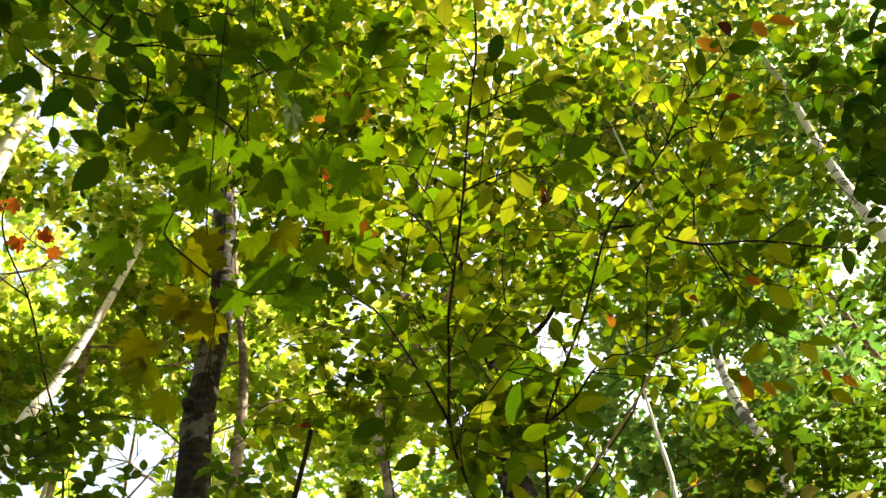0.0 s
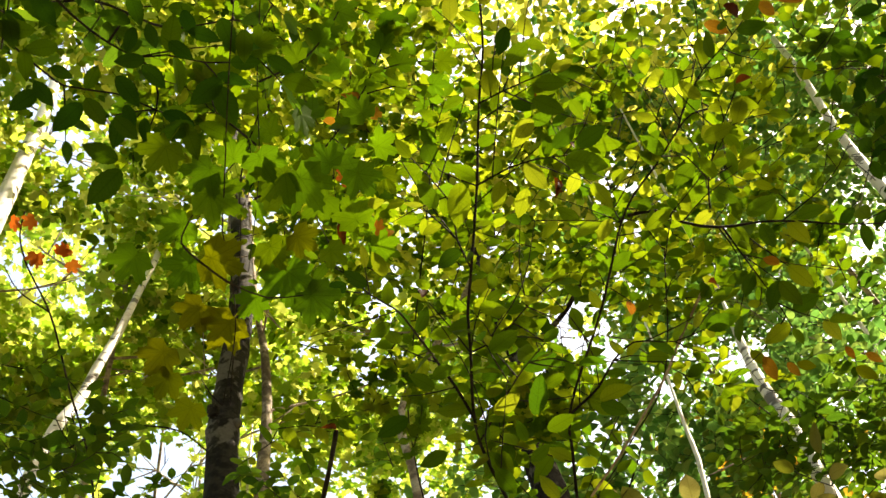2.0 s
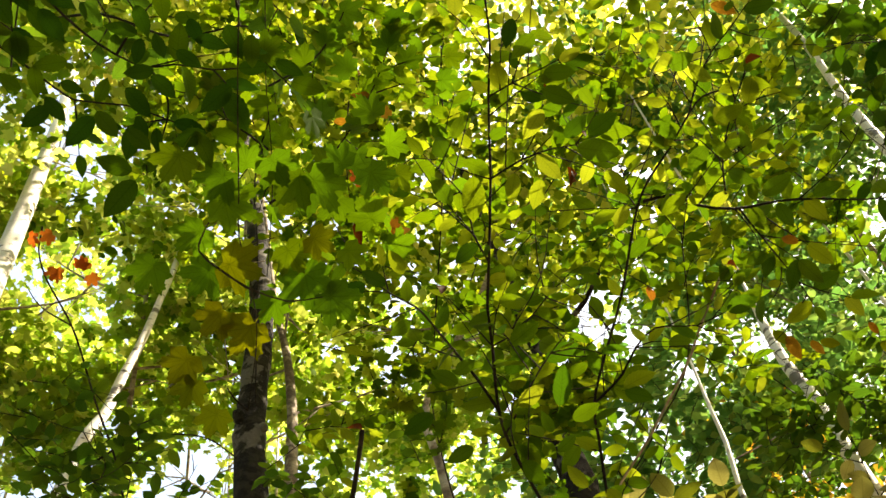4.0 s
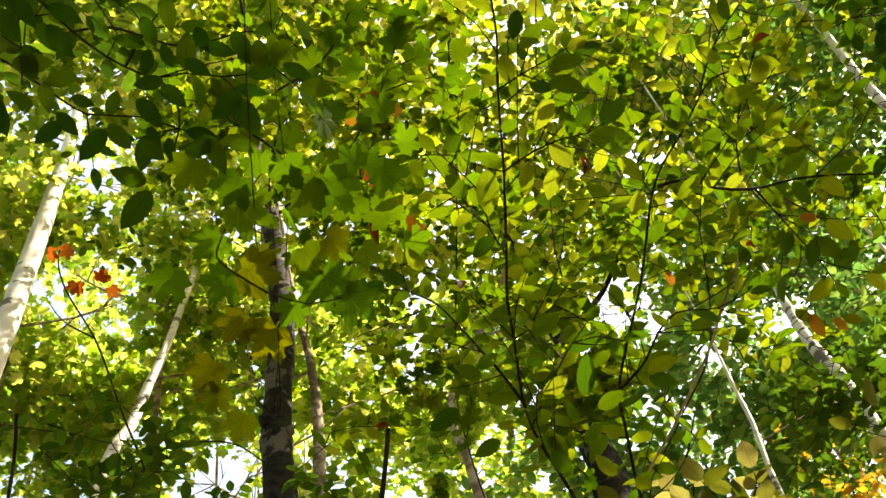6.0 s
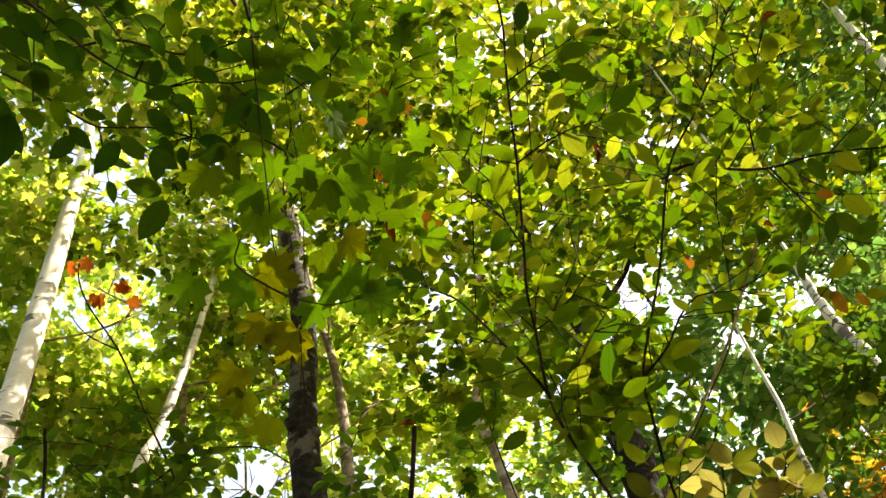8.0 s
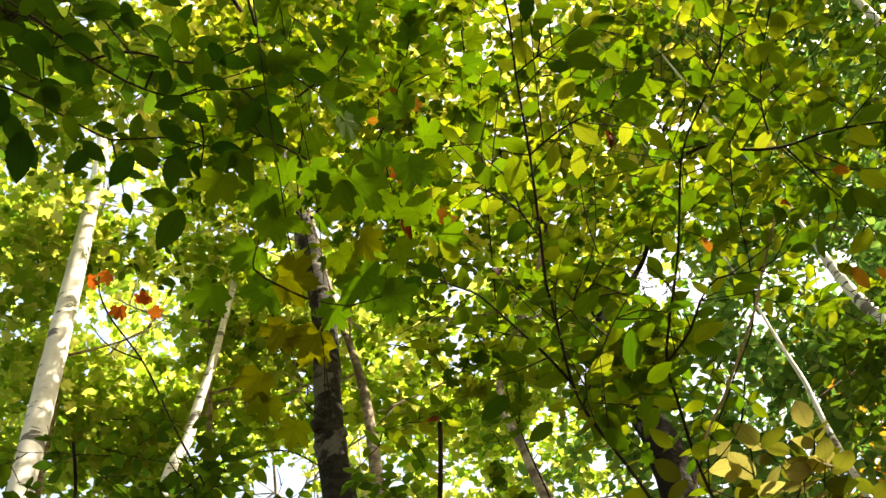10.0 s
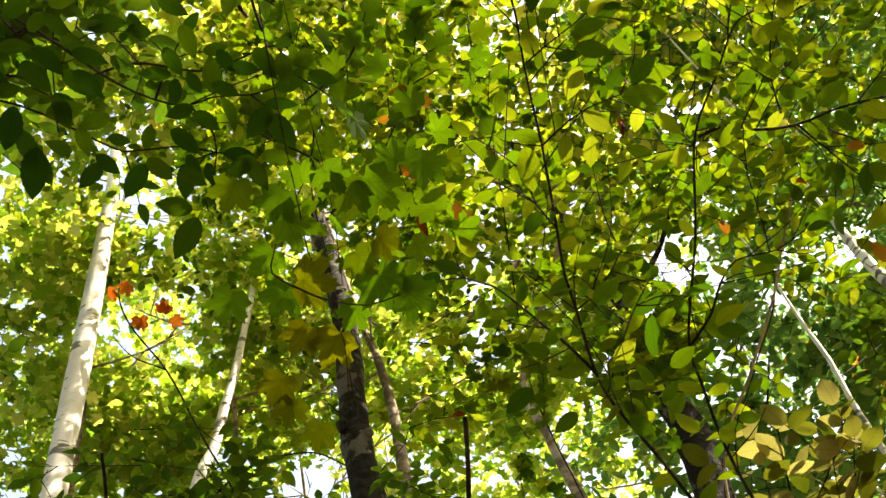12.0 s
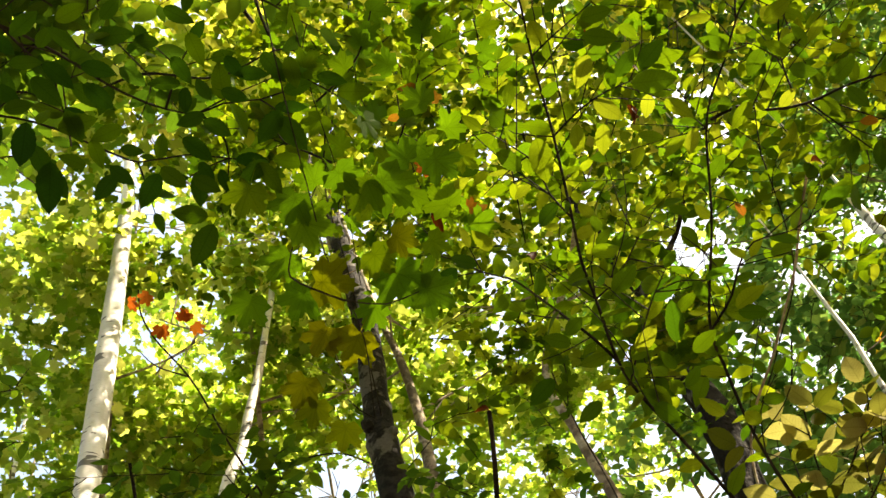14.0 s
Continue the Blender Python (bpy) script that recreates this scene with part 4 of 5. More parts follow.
# beech sapling in the middle
ob, L = sapling("beech_sapling", "young beech with toothed green leaves on dark twigs", "sapling", [
    ([(0.35, 2.6, -0.05), (0.3, 2.4, 1.6), (0.21, 2.11, 3.11), (0.14, 1.88, 3.39), (0.09, 1.74, 3.53), (0.09, 1.68, 3.58), (0.11, 1.58, 3.66), (0.12, 1.51, 3.71), (0.15, 1.42, 3.77), (0.20, 1.26, 3.87), (0.24, 1.09, 3.95), (0.27, 0.98, 3.99), (0.28, 0.91, 4.02), (0.29, 0.76, 4.07)], 0.009, 0.002),
    ([(0.20, 1.26, 3.87), (0.28, 1.23, 3.87), (0.36, 1.22, 3.87), (0.41, 1.22, 3.86), (0.47, 1.21, 3.86)], 0.0028, 0.001),
    ([(0.09, 1.70, 3.56), (0.06, 1.64, 3.62), (0.03, 1.59, 3.66), (-0.03, 1.49, 3.73), (-0.05, 1.50, 3.79), (-0.10, 1.49, 3.85), (-0.15, 1.45, 3.90), (-0.21, 1.42, 3.95)], 0.004, 0.0012),
    ([(0.15, 1.42, 3.77), (0.13, 1.36, 3.81), (0.13, 1.27, 3.81), (0.11, 1.25, 3.88), (0.06, 1.18, 3.92)], 0.003, 0.001),
    ([(0.09, 1.74, 3.53), (0.18, 1.59, 3.52), (0.22, 1.49, 3.47), (0.26, 1.43, 3.45)], 0.003, 0.001),
    ([(0.24, 1.09, 3.95), (0.30, 1.07, 3.95), (0.38, 1.05, 3.95), (0.45, 1.03, 3.95)], 0.0025, 0.001),
    ([(0.11, 1.58, 3.66), (0.18, 1.56, 3.67), (0.26, 1.51, 3.70), (0.33, 1.47, 3.72)], 0.0025, 0.001)])
dress(ob, L[0][len(L[0]) // 2:], [leaf_green, leaf_green_c, leaf_green_b], 0.085, 0.07, twigs=5, twig_length=0.3)
for q in L[1:]:
    dress(ob, q, [leaf_green, leaf_green_c, leaf_green_b], 0.068, 0.074, twigs=2, twig_length=0.2, start=0.05)
set_leaves(ob, [leaf_green], [((0.21, 1.58, 3.40), (0.30, -0.75, 0.59), 0.094), ((0.23, 1.60, 3.37), (0.95, -0.28, 0.11), 0.067), ((0.01, 1.51, 3.47), (-0.79, -0.48, 0.38), 0.065), ((0.01, 1.49, 3.48), (0.91, -0.33, 0.24), 0.060), ((0.15, 1.15, 3.70), (-0.25, 0.85, -0.47), 0.101), ((0.38, 1.13, 3.68), (0.92, 0.24, -0.32), 0.098), ((0.41, 1.11, 3.69), (0.90, -0.43, 0.03), 0.078), ((0.36, 1.11, 3.70), (0.83, -0.54, 0.12), 0.068), ((0.24, 1.16, 3.69), (-0.37, 0.82, -0.43), 0.067), ((0.29, 1.18, 3.67), (-0.45, 0.79, -0.41), 0.068), ((0.09, 1.19, 3.68), (-0.40, -0.80, 0.46), 0.074)], "toothed green leaf")
set_leaves(ob, [leaf_shaded], [((0.34, 0.96, 3.72), (0.97, 0.11, -0.22), 0.068), ((0.33, 0.99, 3.71), (0.81, 0.47, -0.36), 0.075)], "shade-darkened green leaf")
set_leaves(ob, [leaf_green, leaf_shaded], [((0.36, 0.94, 3.89), (-0.80, 0.59, -0.13), 0.076), ((0.32, 0.90, 3.91), (-0.43, 0.86, -0.29), 0.067), ((0.34, 1.09, 3.82), (-0.69, 0.68, -0.24), 0.081), ((0.37, 1.13, 3.80), (-0.27, 0.87, -0.41), 0.052), ((-0.06, 1.44, 3.64), (-0.98, 0.14, -0.14), 0.065), ((-0.06, 1.61, 3.51), (-0.94, 0.24, -0.26), 0.081), ((0.01, 1.68, 3.45), (-0.96, 0.19, -0.19), 0.068), ((0.11, 1.72, 3.41), (0.55, 0.58, -0.60), 0.078), ((0.13, 1.63, 3.49), (0.92, -0.34, 0.21), 0.076), ((0.12, 1.57, 3.54), (0.89, -0.39, 0.24), 0.072), ((-0.05, 1.35, 3.70), (-0.32, -0.81, 0.50), 0.064), ((-0.14, 1.35, 3.70), (-0.93, 0.26, -0.25), 0.082)], "toothed green leaf")
for place in ((0.41, 1.19, 3.87), (0.38, 1.26, 3.84), (0.40, 1.28, 3.83), (-0.13, 1.28, 3.86), (0.75, 1.66, 3.86), (0.87, 1.18, 3.98), (0.40, 1.06, 3.94), (0.04, 1.45, 3.76)):
    single_leaf(ob, leaf_rust, place, 0.055, "curled rust-brown leaf")
for place in ((-0.05, 1.00, 4.11), (-0.05, 1.06, 4.08), (-0.04, 1.08, 4.07), (-0.13, 1.11, 4.06), (-0.00, 1.12, 4.06), (-0.05, 1.36, 3.93), (-0.03, 1.38, 3.92), (0.51, 1.60, 3.71), (0.86, 1.51, 3.67)):
    single_leaf(ob, leaf_orange if rng.random() < 0.6 else leaf_maple_orange, place, 0.05, "small orange leaf")
single_leaf(ob, leaf_maple_red, (-0.10, 1.24, 4.00), 0.05, "dark red leaf")

set_leaves(ob, [leaf_green, leaf_green_b], [((0.21, 1.84, 3.83), (0.91, -0.37, 0.20), 0.076), ((0.29, 1.85, 3.81), (0.94, -0.31, 0.12), 0.069), ((0.16, 1.92, 3.76), (-0.99, 0.13, -0.06), 0.073), ((0.22, 1.99, 3.70), (0.92, -0.33, 0.20), 0.067), ((0.16, 2.00, 3.69), (-0.65, -0.54, 0.54), 0.076), ((0.22, 1.95, 3.73), (-0.25, -0.71, 0.66), 0.060), ((0.30, 1.93, 3.75), (0.69, 0.48, -0.54), 0.067), ((0.27, 2.06, 3.62), (-0.51, -0.58, 0.64), 0.074)], "toothed green leaf")
set_leaves(ob, [leaf_green, leaf_green_b], [((0.14, 1.96, 3.73), (0.33, 0.67, -0.66), 0.081), ((0.40, 1.89, 3.77), (0.79, 0.37, -0.49), 0.082), ((0.41, 1.88, 3.77), (0.96, -0.29, 0.05), 0.094), ((0.21, 1.76, 3.90), (0.85, -0.46, 0.26), 0.058), ((0.17, 1.77, 3.89), (0.51, 0.66, -0.56), 0.078), ((0.20, 1.56, 4.03), (0.30, 0.79, -0.54), 0.064), ((0.23, 1.61, 4.00), (-0.93, 0.34, -0.15), 0.058), ((0.19, 1.66, 3.97), (0.93, -0.34, 0.16), 0.058), ((0.16, 1.62, 4.00), (0.92, -0.35, 0.16), 0.068)], "toothed green leaf")
bare_twigs(ob, [L[0][len(L[0]) // 2:], *L[1:]], 4, 0.32)

# forked beech branch
ob, L = sapling("beech_sapling", "young beech with a forked dark branch and green leaves", "sapling", [
    ([(0.45, 2.8, -0.05), (0.42, 2.6, 1.7), (0.34, 2.36, 3.25), (0.31, 2.12, 3.55), (0.33, 1.98, 3.70), (0.34, 1.91, 3.75), (0.48, 1.70, 3.90), (0.57, 1.52, 4.00), (0.61, 1.47, 4.03), (0.69, 1.39, 4.05), (0.75, 1.32, 4.07), (0.79, 1.29, 4.08), (0.83, 1.28, 4.07)], 0.010, 0.002),
    ([(0.59, 1.51, 4.01), (0.66, 1.50, 3.99), (0.72, 1.53, 3.96), (0.80, 1.54, 3.92), (0.91, 1.53, 3.89), (0.99, 1.53, 3.86), (1.08, 1.53, 3.81), (1.19, 1.52, 3.76)], 0.005, 0.0015),
    ([(0.81, 1.54, 3.92), (0.86, 1.63, 3.84), (0.90, 1.70, 3.77), (0.92, 1.75, 3.72)], 0.003, 0.001),
    ([(0.75, 1.32, 4.07), (0.77, 1.28, 4.09), (0.83, 1.19, 4.11), (0.88, 1.14, 4.11), (0.94, 1.08, 4.12)], 0.003, 0.001),
    ([(0.79, 1.51, 3.95), (0.80, 1.44, 3.99), (0.83, 1.36, 4.02), (0.86, 1.30, 4.04), (0.90, 1.24, 4.06)], 0.003, 0.001),
    ([(0.34, 1.91, 3.75), (0.43, 1.86, 3.78), (0.48, 1.81, 3.81), (0.54, 1.78, 3.83), (0.64, 1.78, 3.80), (0.72, 1.75, 3.79)], 0.004, 0.0012),
    ([(0.57, 1.52, 4.00), (0.55, 1.46, 4.04), (0.57, 1.43, 4.06)], 0.002, 0.001)])
for q in L[1:]:
    dress(ob, q, [leaf_green, leaf_green_b, leaf_green_c], 0.075, 0.074, twigs=3, twig_length=0.22, start=0.05)
dress(ob, L[0][len(L[0]) // 2:], [leaf_green, leaf_green_b], 0.1, 0.074, twigs=5, twig_length=0.28)
set_leaves(ob, [leaf_green, leaf_green_b], [((0.53, 1.46, 3.93), (-0.62, 0.72, -0.32), 0.069), ((0.41, 1.82, 3.68), (0.91, -0.39, 0.14), 0.091), ((0.41, 1.83, 3.68), (0.86, 0.28, -0.43), 0.075), ((0.67, 1.45, 3.90), (-0.86, 0.50, -0.08), 0.077), ((0.78, 1.30, 3.96), (0.93, -0.34, -0.14), 0.076), ((0.68, 1.33, 3.97), (-0.60, -0.62, 0.50), 0.075), ((0.84, 1.46, 3.83), (0.88, -0.47, -0.05), 0.083), ((0.87, 1.48, 3.81), (0.23, 0.76, -0.61), 0.073), ((0.79, 1.38, 3.90), (-0.54, -0.63, 0.55), 0.068), ((0.79, 1.21, 4.00), (-0.74, -0.49, 0.47), 0.073), ((0.95, 1.47, 3.79), (0.89, -0.44, -0.11), 0.077), ((0.82, 1.58, 3.76), (-0.90, 0.43, 0.02), 0.066)], "toothed green leaf")
set_leaves(ob, [leaf_orange, leaf_yellow], [((0.87, 1.87, 3.78), (0.22, 0.69, -0.69), 0.070), ((0.84, 1.86, 3.80), (0.62, 0.45, -0.64), 0.057), ((0.92, 1.88, 3.75), (0.48, 0.54, -0.69), 0.047), ((0.94, 1.88, 3.74), (0.85, 0.13, -0.50), 0.052), ((1.06, 1.84, 3.72), (0.37, 0.59, -0.71), 0.038), ((1.07, 1.88, 3.68), (0.73, 0.27, -0.63), 0.062), ((1.10, 1.85, 3.69), (0.71, 0.29, -0.64), 0.045)], "orange-yellow leaf")
for place in ((0.88, 1.12, 4.24), (1.01, 1.08, 4.21), (1.05, 1.07, 4.19)):
    single_leaf(ob, leaf_orange, place, 0.07, "drooping orange-brown leaf", way=(0.2, 0.1, -0.6))
for place in ((0.94, 1.25, 4.16), (0.93, 1.08, 4.24)):
    single_leaf(ob, leaf_rust, place, 0.075, "curled rust-brown leaf", way=(-0.1, 0, -0.6))
bare_twigs(ob, [L[0][len(L[0]) // 2:], *L[1:]], 4, 0.34)

# bare thin leaning stem
sapling("dead_sapling", "thin bare pale stem leaning among leaves", "sapling", [
    ([(0.15, 3.9, -0.05), (0.25, 3.7, 2.4), (0.45, 3.39, 4.68), (0.73, 3.14, 4.88), (0.94, 2.94, 5.01), (1.03, 2.82, 5.08), (1.18, 2.63, 5.18)], 0.006, 0.0045)], bark=m_bark_thin)

# dark leaves overhead, their shade put into the leaf colour
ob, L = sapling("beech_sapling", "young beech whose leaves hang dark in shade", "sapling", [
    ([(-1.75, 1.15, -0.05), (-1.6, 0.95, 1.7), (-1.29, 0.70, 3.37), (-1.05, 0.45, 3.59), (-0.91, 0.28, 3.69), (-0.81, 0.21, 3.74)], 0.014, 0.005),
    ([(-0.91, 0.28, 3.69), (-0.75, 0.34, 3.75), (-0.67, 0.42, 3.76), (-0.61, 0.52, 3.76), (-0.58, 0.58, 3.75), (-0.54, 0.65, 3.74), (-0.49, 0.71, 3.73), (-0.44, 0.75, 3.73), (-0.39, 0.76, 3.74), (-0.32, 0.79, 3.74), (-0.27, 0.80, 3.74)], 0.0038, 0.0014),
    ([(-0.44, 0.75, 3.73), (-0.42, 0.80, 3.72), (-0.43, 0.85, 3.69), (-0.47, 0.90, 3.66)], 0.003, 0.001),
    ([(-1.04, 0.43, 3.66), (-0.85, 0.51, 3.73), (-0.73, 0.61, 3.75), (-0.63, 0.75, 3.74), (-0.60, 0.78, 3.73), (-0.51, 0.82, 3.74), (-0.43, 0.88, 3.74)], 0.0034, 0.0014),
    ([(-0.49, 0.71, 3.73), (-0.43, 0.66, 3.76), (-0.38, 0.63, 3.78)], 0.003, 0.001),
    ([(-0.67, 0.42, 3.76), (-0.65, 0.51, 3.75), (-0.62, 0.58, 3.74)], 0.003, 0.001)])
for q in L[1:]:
    dress(ob, q, [leaf_shaded, leaf_shaded_b], 0.13, 0.07, twigs=2, twig_length=0.16, start=0.15)
set_leaves(ob, [leaf_shaded], [((-0.50, 0.90, 3.55), (-0.79, 0.44, -0.43), 0.093), ((-0.54, 0.77, 3.59), (-0.81, 0.43, -0.40), 0.077), ((-0.53, 0.76, 3.59), (0.29, 0.91, -0.29), 0.066), ((-0.47, 0.74, 3.62), (0.44, 0.87, -0.24), 0.072), ((-0.49, 0.81, 3.59), (0.55, 0.81, -0.21), 0.061), ((-0.61, 0.73, 3.59), (-0.89, 0.26, -0.38), 0.064)], "shade-darkened green pointed leaf")
set_leaves(ob, [leaf_shaded], [((-0.61, 0.71, 3.59), (0.37, 0.90, -0.22), 0.056), ((-0.28, 0.79, 3.63), (-0.89, 0.37, -0.29), 0.079), ((-0.29, 0.80, 3.63), (0.20, 0.91, -0.35), 0.085), ((-0.50, 0.88, 3.55), (-0.79, -0.61, 0.06), 0.073), ((-0.35, 0.86, 3.60), (-0.98, -0.01, -0.19), 0.070), ((-0.37, 0.85, 3.60), (0.24, 0.90, -0.36), 0.079), ((-0.34, 0.86, 3.60), (0.82, 0.56, -0.12), 0.069)], "shade-darkened green pointed leaf")
set_leaves(ob, [leaf_shaded, leaf_shaded_b], [((-0.59, 0.71, 3.65), (0.78, 0.62, -0.00), 0.047), ((-0.37, 0.60, 3.74), (-0.10, 0.95, -0.30), 0.070), ((-0.42, 0.74, 3.68), (-0.98, -0.14, -0.16), 0.060), ((-0.43, 0.75, 3.68), (0.62, 0.76, -0.16), 0.068), ((-0.37, 0.72, 3.70), (0.66, 0.73, -0.15), 0.058), ((-0.42, 0.62, 3.72), (0.10, 0.96, -0.28), 0.064)], "shade-darkened green pointed leaf")
set_leaves(ob, [leaf_shaded, leaf_shaded_b], [((-0.33, 0.67, 3.72), (0.20, 0.94, -0.28), 0.055), ((-0.33, 0.71, 3.71), (0.90, 0.44, -0.02), 0.066), ((-0.17, 0.83, 3.68), (0.87, 0.48, -0.14), 0.073), ((-0.19, 0.79, 3.70), (0.77, 0.62, -0.18), 0.060), ((-0.72, 0.67, 3.63), (-0.00, 0.94, -0.33), 0.068), ((-0.66, 0.70, 3.63), (-0.60, -0.80, 0.06), 0.054), ((-0.43, 0.67, 3.70), (-0.83, -0.55, -0.01), 0.065), ((-0.40, 0.68, 3.71), (-0.01, 0.95, -0.32), 0.054)], "shade-darkened green pointed leaf")
set_leaves(ob, [leaf_shaded, leaf_shaded_b], [((-0.56, 0.67, 3.64), (-0.96, -0.03, 0.27), 0.064), ((-0.70, 0.57, 3.63), (-0.64, 0.76, -0.08), 0.092), ((-0.42, 0.67, 3.67), (-0.62, 0.73, 0.28), 0.052), ((-0.26, 0.69, 3.69), (0.12, 0.99, 0.12), 0.075), ((-0.22, 0.72, 3.69), (-0.29, 0.95, 0.13), 0.067), ((-0.62, 0.50, 3.67), (0.31, 0.88, 0.35), 0.071)], "shade-darkened green pointed leaf")
set_leaves(ob, [leaf_shaded, leaf_shaded_b], [((-0.65, 0.51, 3.66), (0.03, 0.98, 0.20), 0.076), ((-0.58, 0.57, 3.67), (0.22, 0.94, 0.26), 0.072), ((-0.66, 0.61, 3.63), (0.74, 0.38, 0.56), 0.077), ((-0.52, 0.51, 3.70), (0.73, 0.49, 0.49), 0.076), ((-0.49, 0.49, 3.71), (0.65, -0.05, 0.76), 0.055), ((-0.44, 0.53, 3.71), (-0.13, 0.93, 0.35), 0.053), ((-0.72, 0.53, 3.63), (0.59, 0.42, 0.69), 0.057)], "shade-darkened green pointed leaf")
set_leaves(ob, [leaf_shaded, leaf_shaded_b], [((-0.71, 0.61, 3.61), (-0.19, 0.97, 0.11), 0.071), ((-0.62, 0.66, 3.63), (-0.26, 0.95, 0.17), 0.060), ((-0.63, 0.59, 3.64), (-0.04, 0.98, 0.19), 0.068), ((-0.64, 0.43, 3.68), (0.70, -0.07, 0.71), 0.068), ((-0.56, 0.45, 3.70), (0.72, 0.11, 0.69), 0.063), ((-0.56, 0.51, 3.69), (-0.29, -0.71, 0.64), 0.061)], "shade-darkened green pointed leaf")
set_leaves(ob, [leaf_shaded, leaf_shaded_b], [((-0.70, 0.65, 3.60), (-0.60, 0.78, -0.14), 0.100), ((-0.67, 0.47, 3.66), (0.65, 0.30, 0.70), 0.060), ((-0.71, 0.49, 3.65), (0.02, 0.92, 0.39), 0.056), ((-0.38, 0.53, 3.72), (0.38, 0.85, 0.36), 0.064), ((-0.67, 0.41, 3.68), (0.06, 0.90, 0.43), 0.056), ((-0.44, 0.83, 3.61), (-0.34, 0.90, 0.27), 0.048), ((-0.47, 0.80, 3.62), (-0.12, 0.95, 0.29), 0.049)], "shade-darkened green pointed leaf")

# maple with broad leaves
ob, L = sapling("maple_sapling", "young maple with broad lobed green and yellow leaves", "sapling", [
    ([(-1.1, -0.35, -0.05), (-1.08, -0.3, 1.6), (-0.95, -0.1, 3.0), (-0.12, 0.28, 3.78), (-0.19, 0.54, 3.72), (-0.27, 0.80, 3.63), (-0.32, 0.98, 3.54), (-0.34, 1.05, 3.51), (-0.34, 1.14, 3.45), (-0.35, 1.21, 3.40), (-0.40, 1.32, 3.31)], 0.003, 0.001),
    ([(-0.34, 1.14, 3.45), (-0.35, 1.13, 3.45), (-0.39, 1.09, 3.47), (-0.42, 1.05, 3.49), (-0.41, 1.03, 3.50), (-0.38, 1.00, 3.52)], 0.003, 0.001),
    ([(-0.40, 1.32, 3.31), (-0.42, 1.30, 3.33), (-0.43, 1.27, 3.34)], 0.002, 0.001),
    ([(-0.34, 1.14, 3.45), (-0.28, 1.18, 3.44), (-0.21, 1.19, 3.44)], 0.002, 0.001)])
set_leaves(ob, [leaf_maple], [((-0.41, 0.88, 3.57), (-0.71, 0.56, -0.42), 0.091), ((-0.34, 0.94, 3.56), (-0.76, 0.51, -0.40), 0.092), ((-0.24, 0.94, 3.57), (0.30, 0.87, -0.40), 0.088), ((-0.20, 0.98, 3.56), (-0.78, 0.51, -0.36), 0.106), ((-0.17, 0.99, 3.55), (0.41, 0.82, -0.40), 0.117), ((-0.35, 0.98, 3.54), (0.71, 0.67, -0.23), 0.110), ((-0.11, 0.98, 3.57), (-0.45, -0.82, 0.36), 0.074), ((-0.41, 1.02, 3.51), (-0.87, 0.32, -0.38), 0.091), ((-0.29, 0.93, 3.57), (-0.05, -0.91, 0.41), 0.070)], "broad lobed green leaf", 0.15)
set_leaves(ob, [leaf_maple], [((-0.24, 1.17, 3.51), (-0.04, 0.84, -0.54), 0.123), ((-0.20, 1.22, 3.48), (0.53, 0.73, -0.44), 0.106), ((-0.31, 1.20, 3.48), (-0.74, 0.49, -0.45), 0.078), ((-0.52, 1.07, 3.51), (-0.70, 0.51, -0.49), 0.090), ((-0.26, 1.12, 3.53), (0.35, 0.82, -0.45), 0.086), ((-0.42, 1.11, 3.51), (-0.76, 0.46, -0.46), 0.096), ((-0.06, 1.03, 3.60), (0.35, 0.83, -0.43), 0.087)], "broad lobed green leaf", 0.15)
set_leaves(ob, [leaf_maple_yellow], [((-0.37, 1.09, 3.48), (0.85, 0.51, -0.15), 0.107), ((-0.36, 1.20, 3.41), (-0.74, 0.46, -0.48), 0.099), ((-0.49, 1.21, 3.37), (-0.74, 0.42, -0.52), 0.086), ((-0.49, 1.25, 3.34), (-0.58, 0.56, -0.59), 0.074), ((-0.46, 1.31, 3.31), (-0.58, 0.55, -0.60), 0.074), ((-0.20, 1.09, 3.50), (0.71, 0.64, -0.31), 0.074), ((-0.41, 1.16, 3.42), (-0.81, 0.38, -0.44), 0.083)], "broad lobed olive-yellow leaf", 0.15)

set_leaves(ob, [leaf_maple], [((-0.16, 1.11, 3.83), (-0.49, -0.80, 0.34), 0.100), ((-0.15, 1.18, 3.80), (-0.81, 0.48, -0.33), 0.103), ((-0.25, 1.16, 3.80), (-0.34, -0.85, 0.39), 0.096), ((-0.10, 1.12, 3.83), (0.79, -0.54, 0.29), 0.081), ((-0.24, 1.03, 3.87), (-0.37, -0.86, 0.34), 0.067), ((-0.09, 1.23, 3.77), (-0.35, -0.83, 0.44), 0.097)], "broad lobed green leaf", 0.3)
set_leaves(ob, [leaf_maple], [((-0.14, 1.01, 3.88), (-0.45, -0.83, 0.33), 0.084), ((-0.03, 1.03, 3.88), (-0.45, -0.82, 0.35), 0.084), ((-0.06, 0.93, 3.92), (-0.58, -0.77, 0.28), 0.073), ((-0.01, 1.16, 3.82), (0.32, 0.83, -0.45), 0.076), ((-0.01, 1.10, 3.85), (0.92, -0.35, 0.16), 0.080), ((-0.15, 0.89, 3.93), (-0.57, -0.78, 0.25), 0.072), ((-0.16, 1.28, 3.74), (0.57, 0.72, -0.40), 0.076), ((-0.05, 1.30, 3.74), (0.95, -0.27, 0.17), 0.076)], "broad lobed green leaf", 0.3)

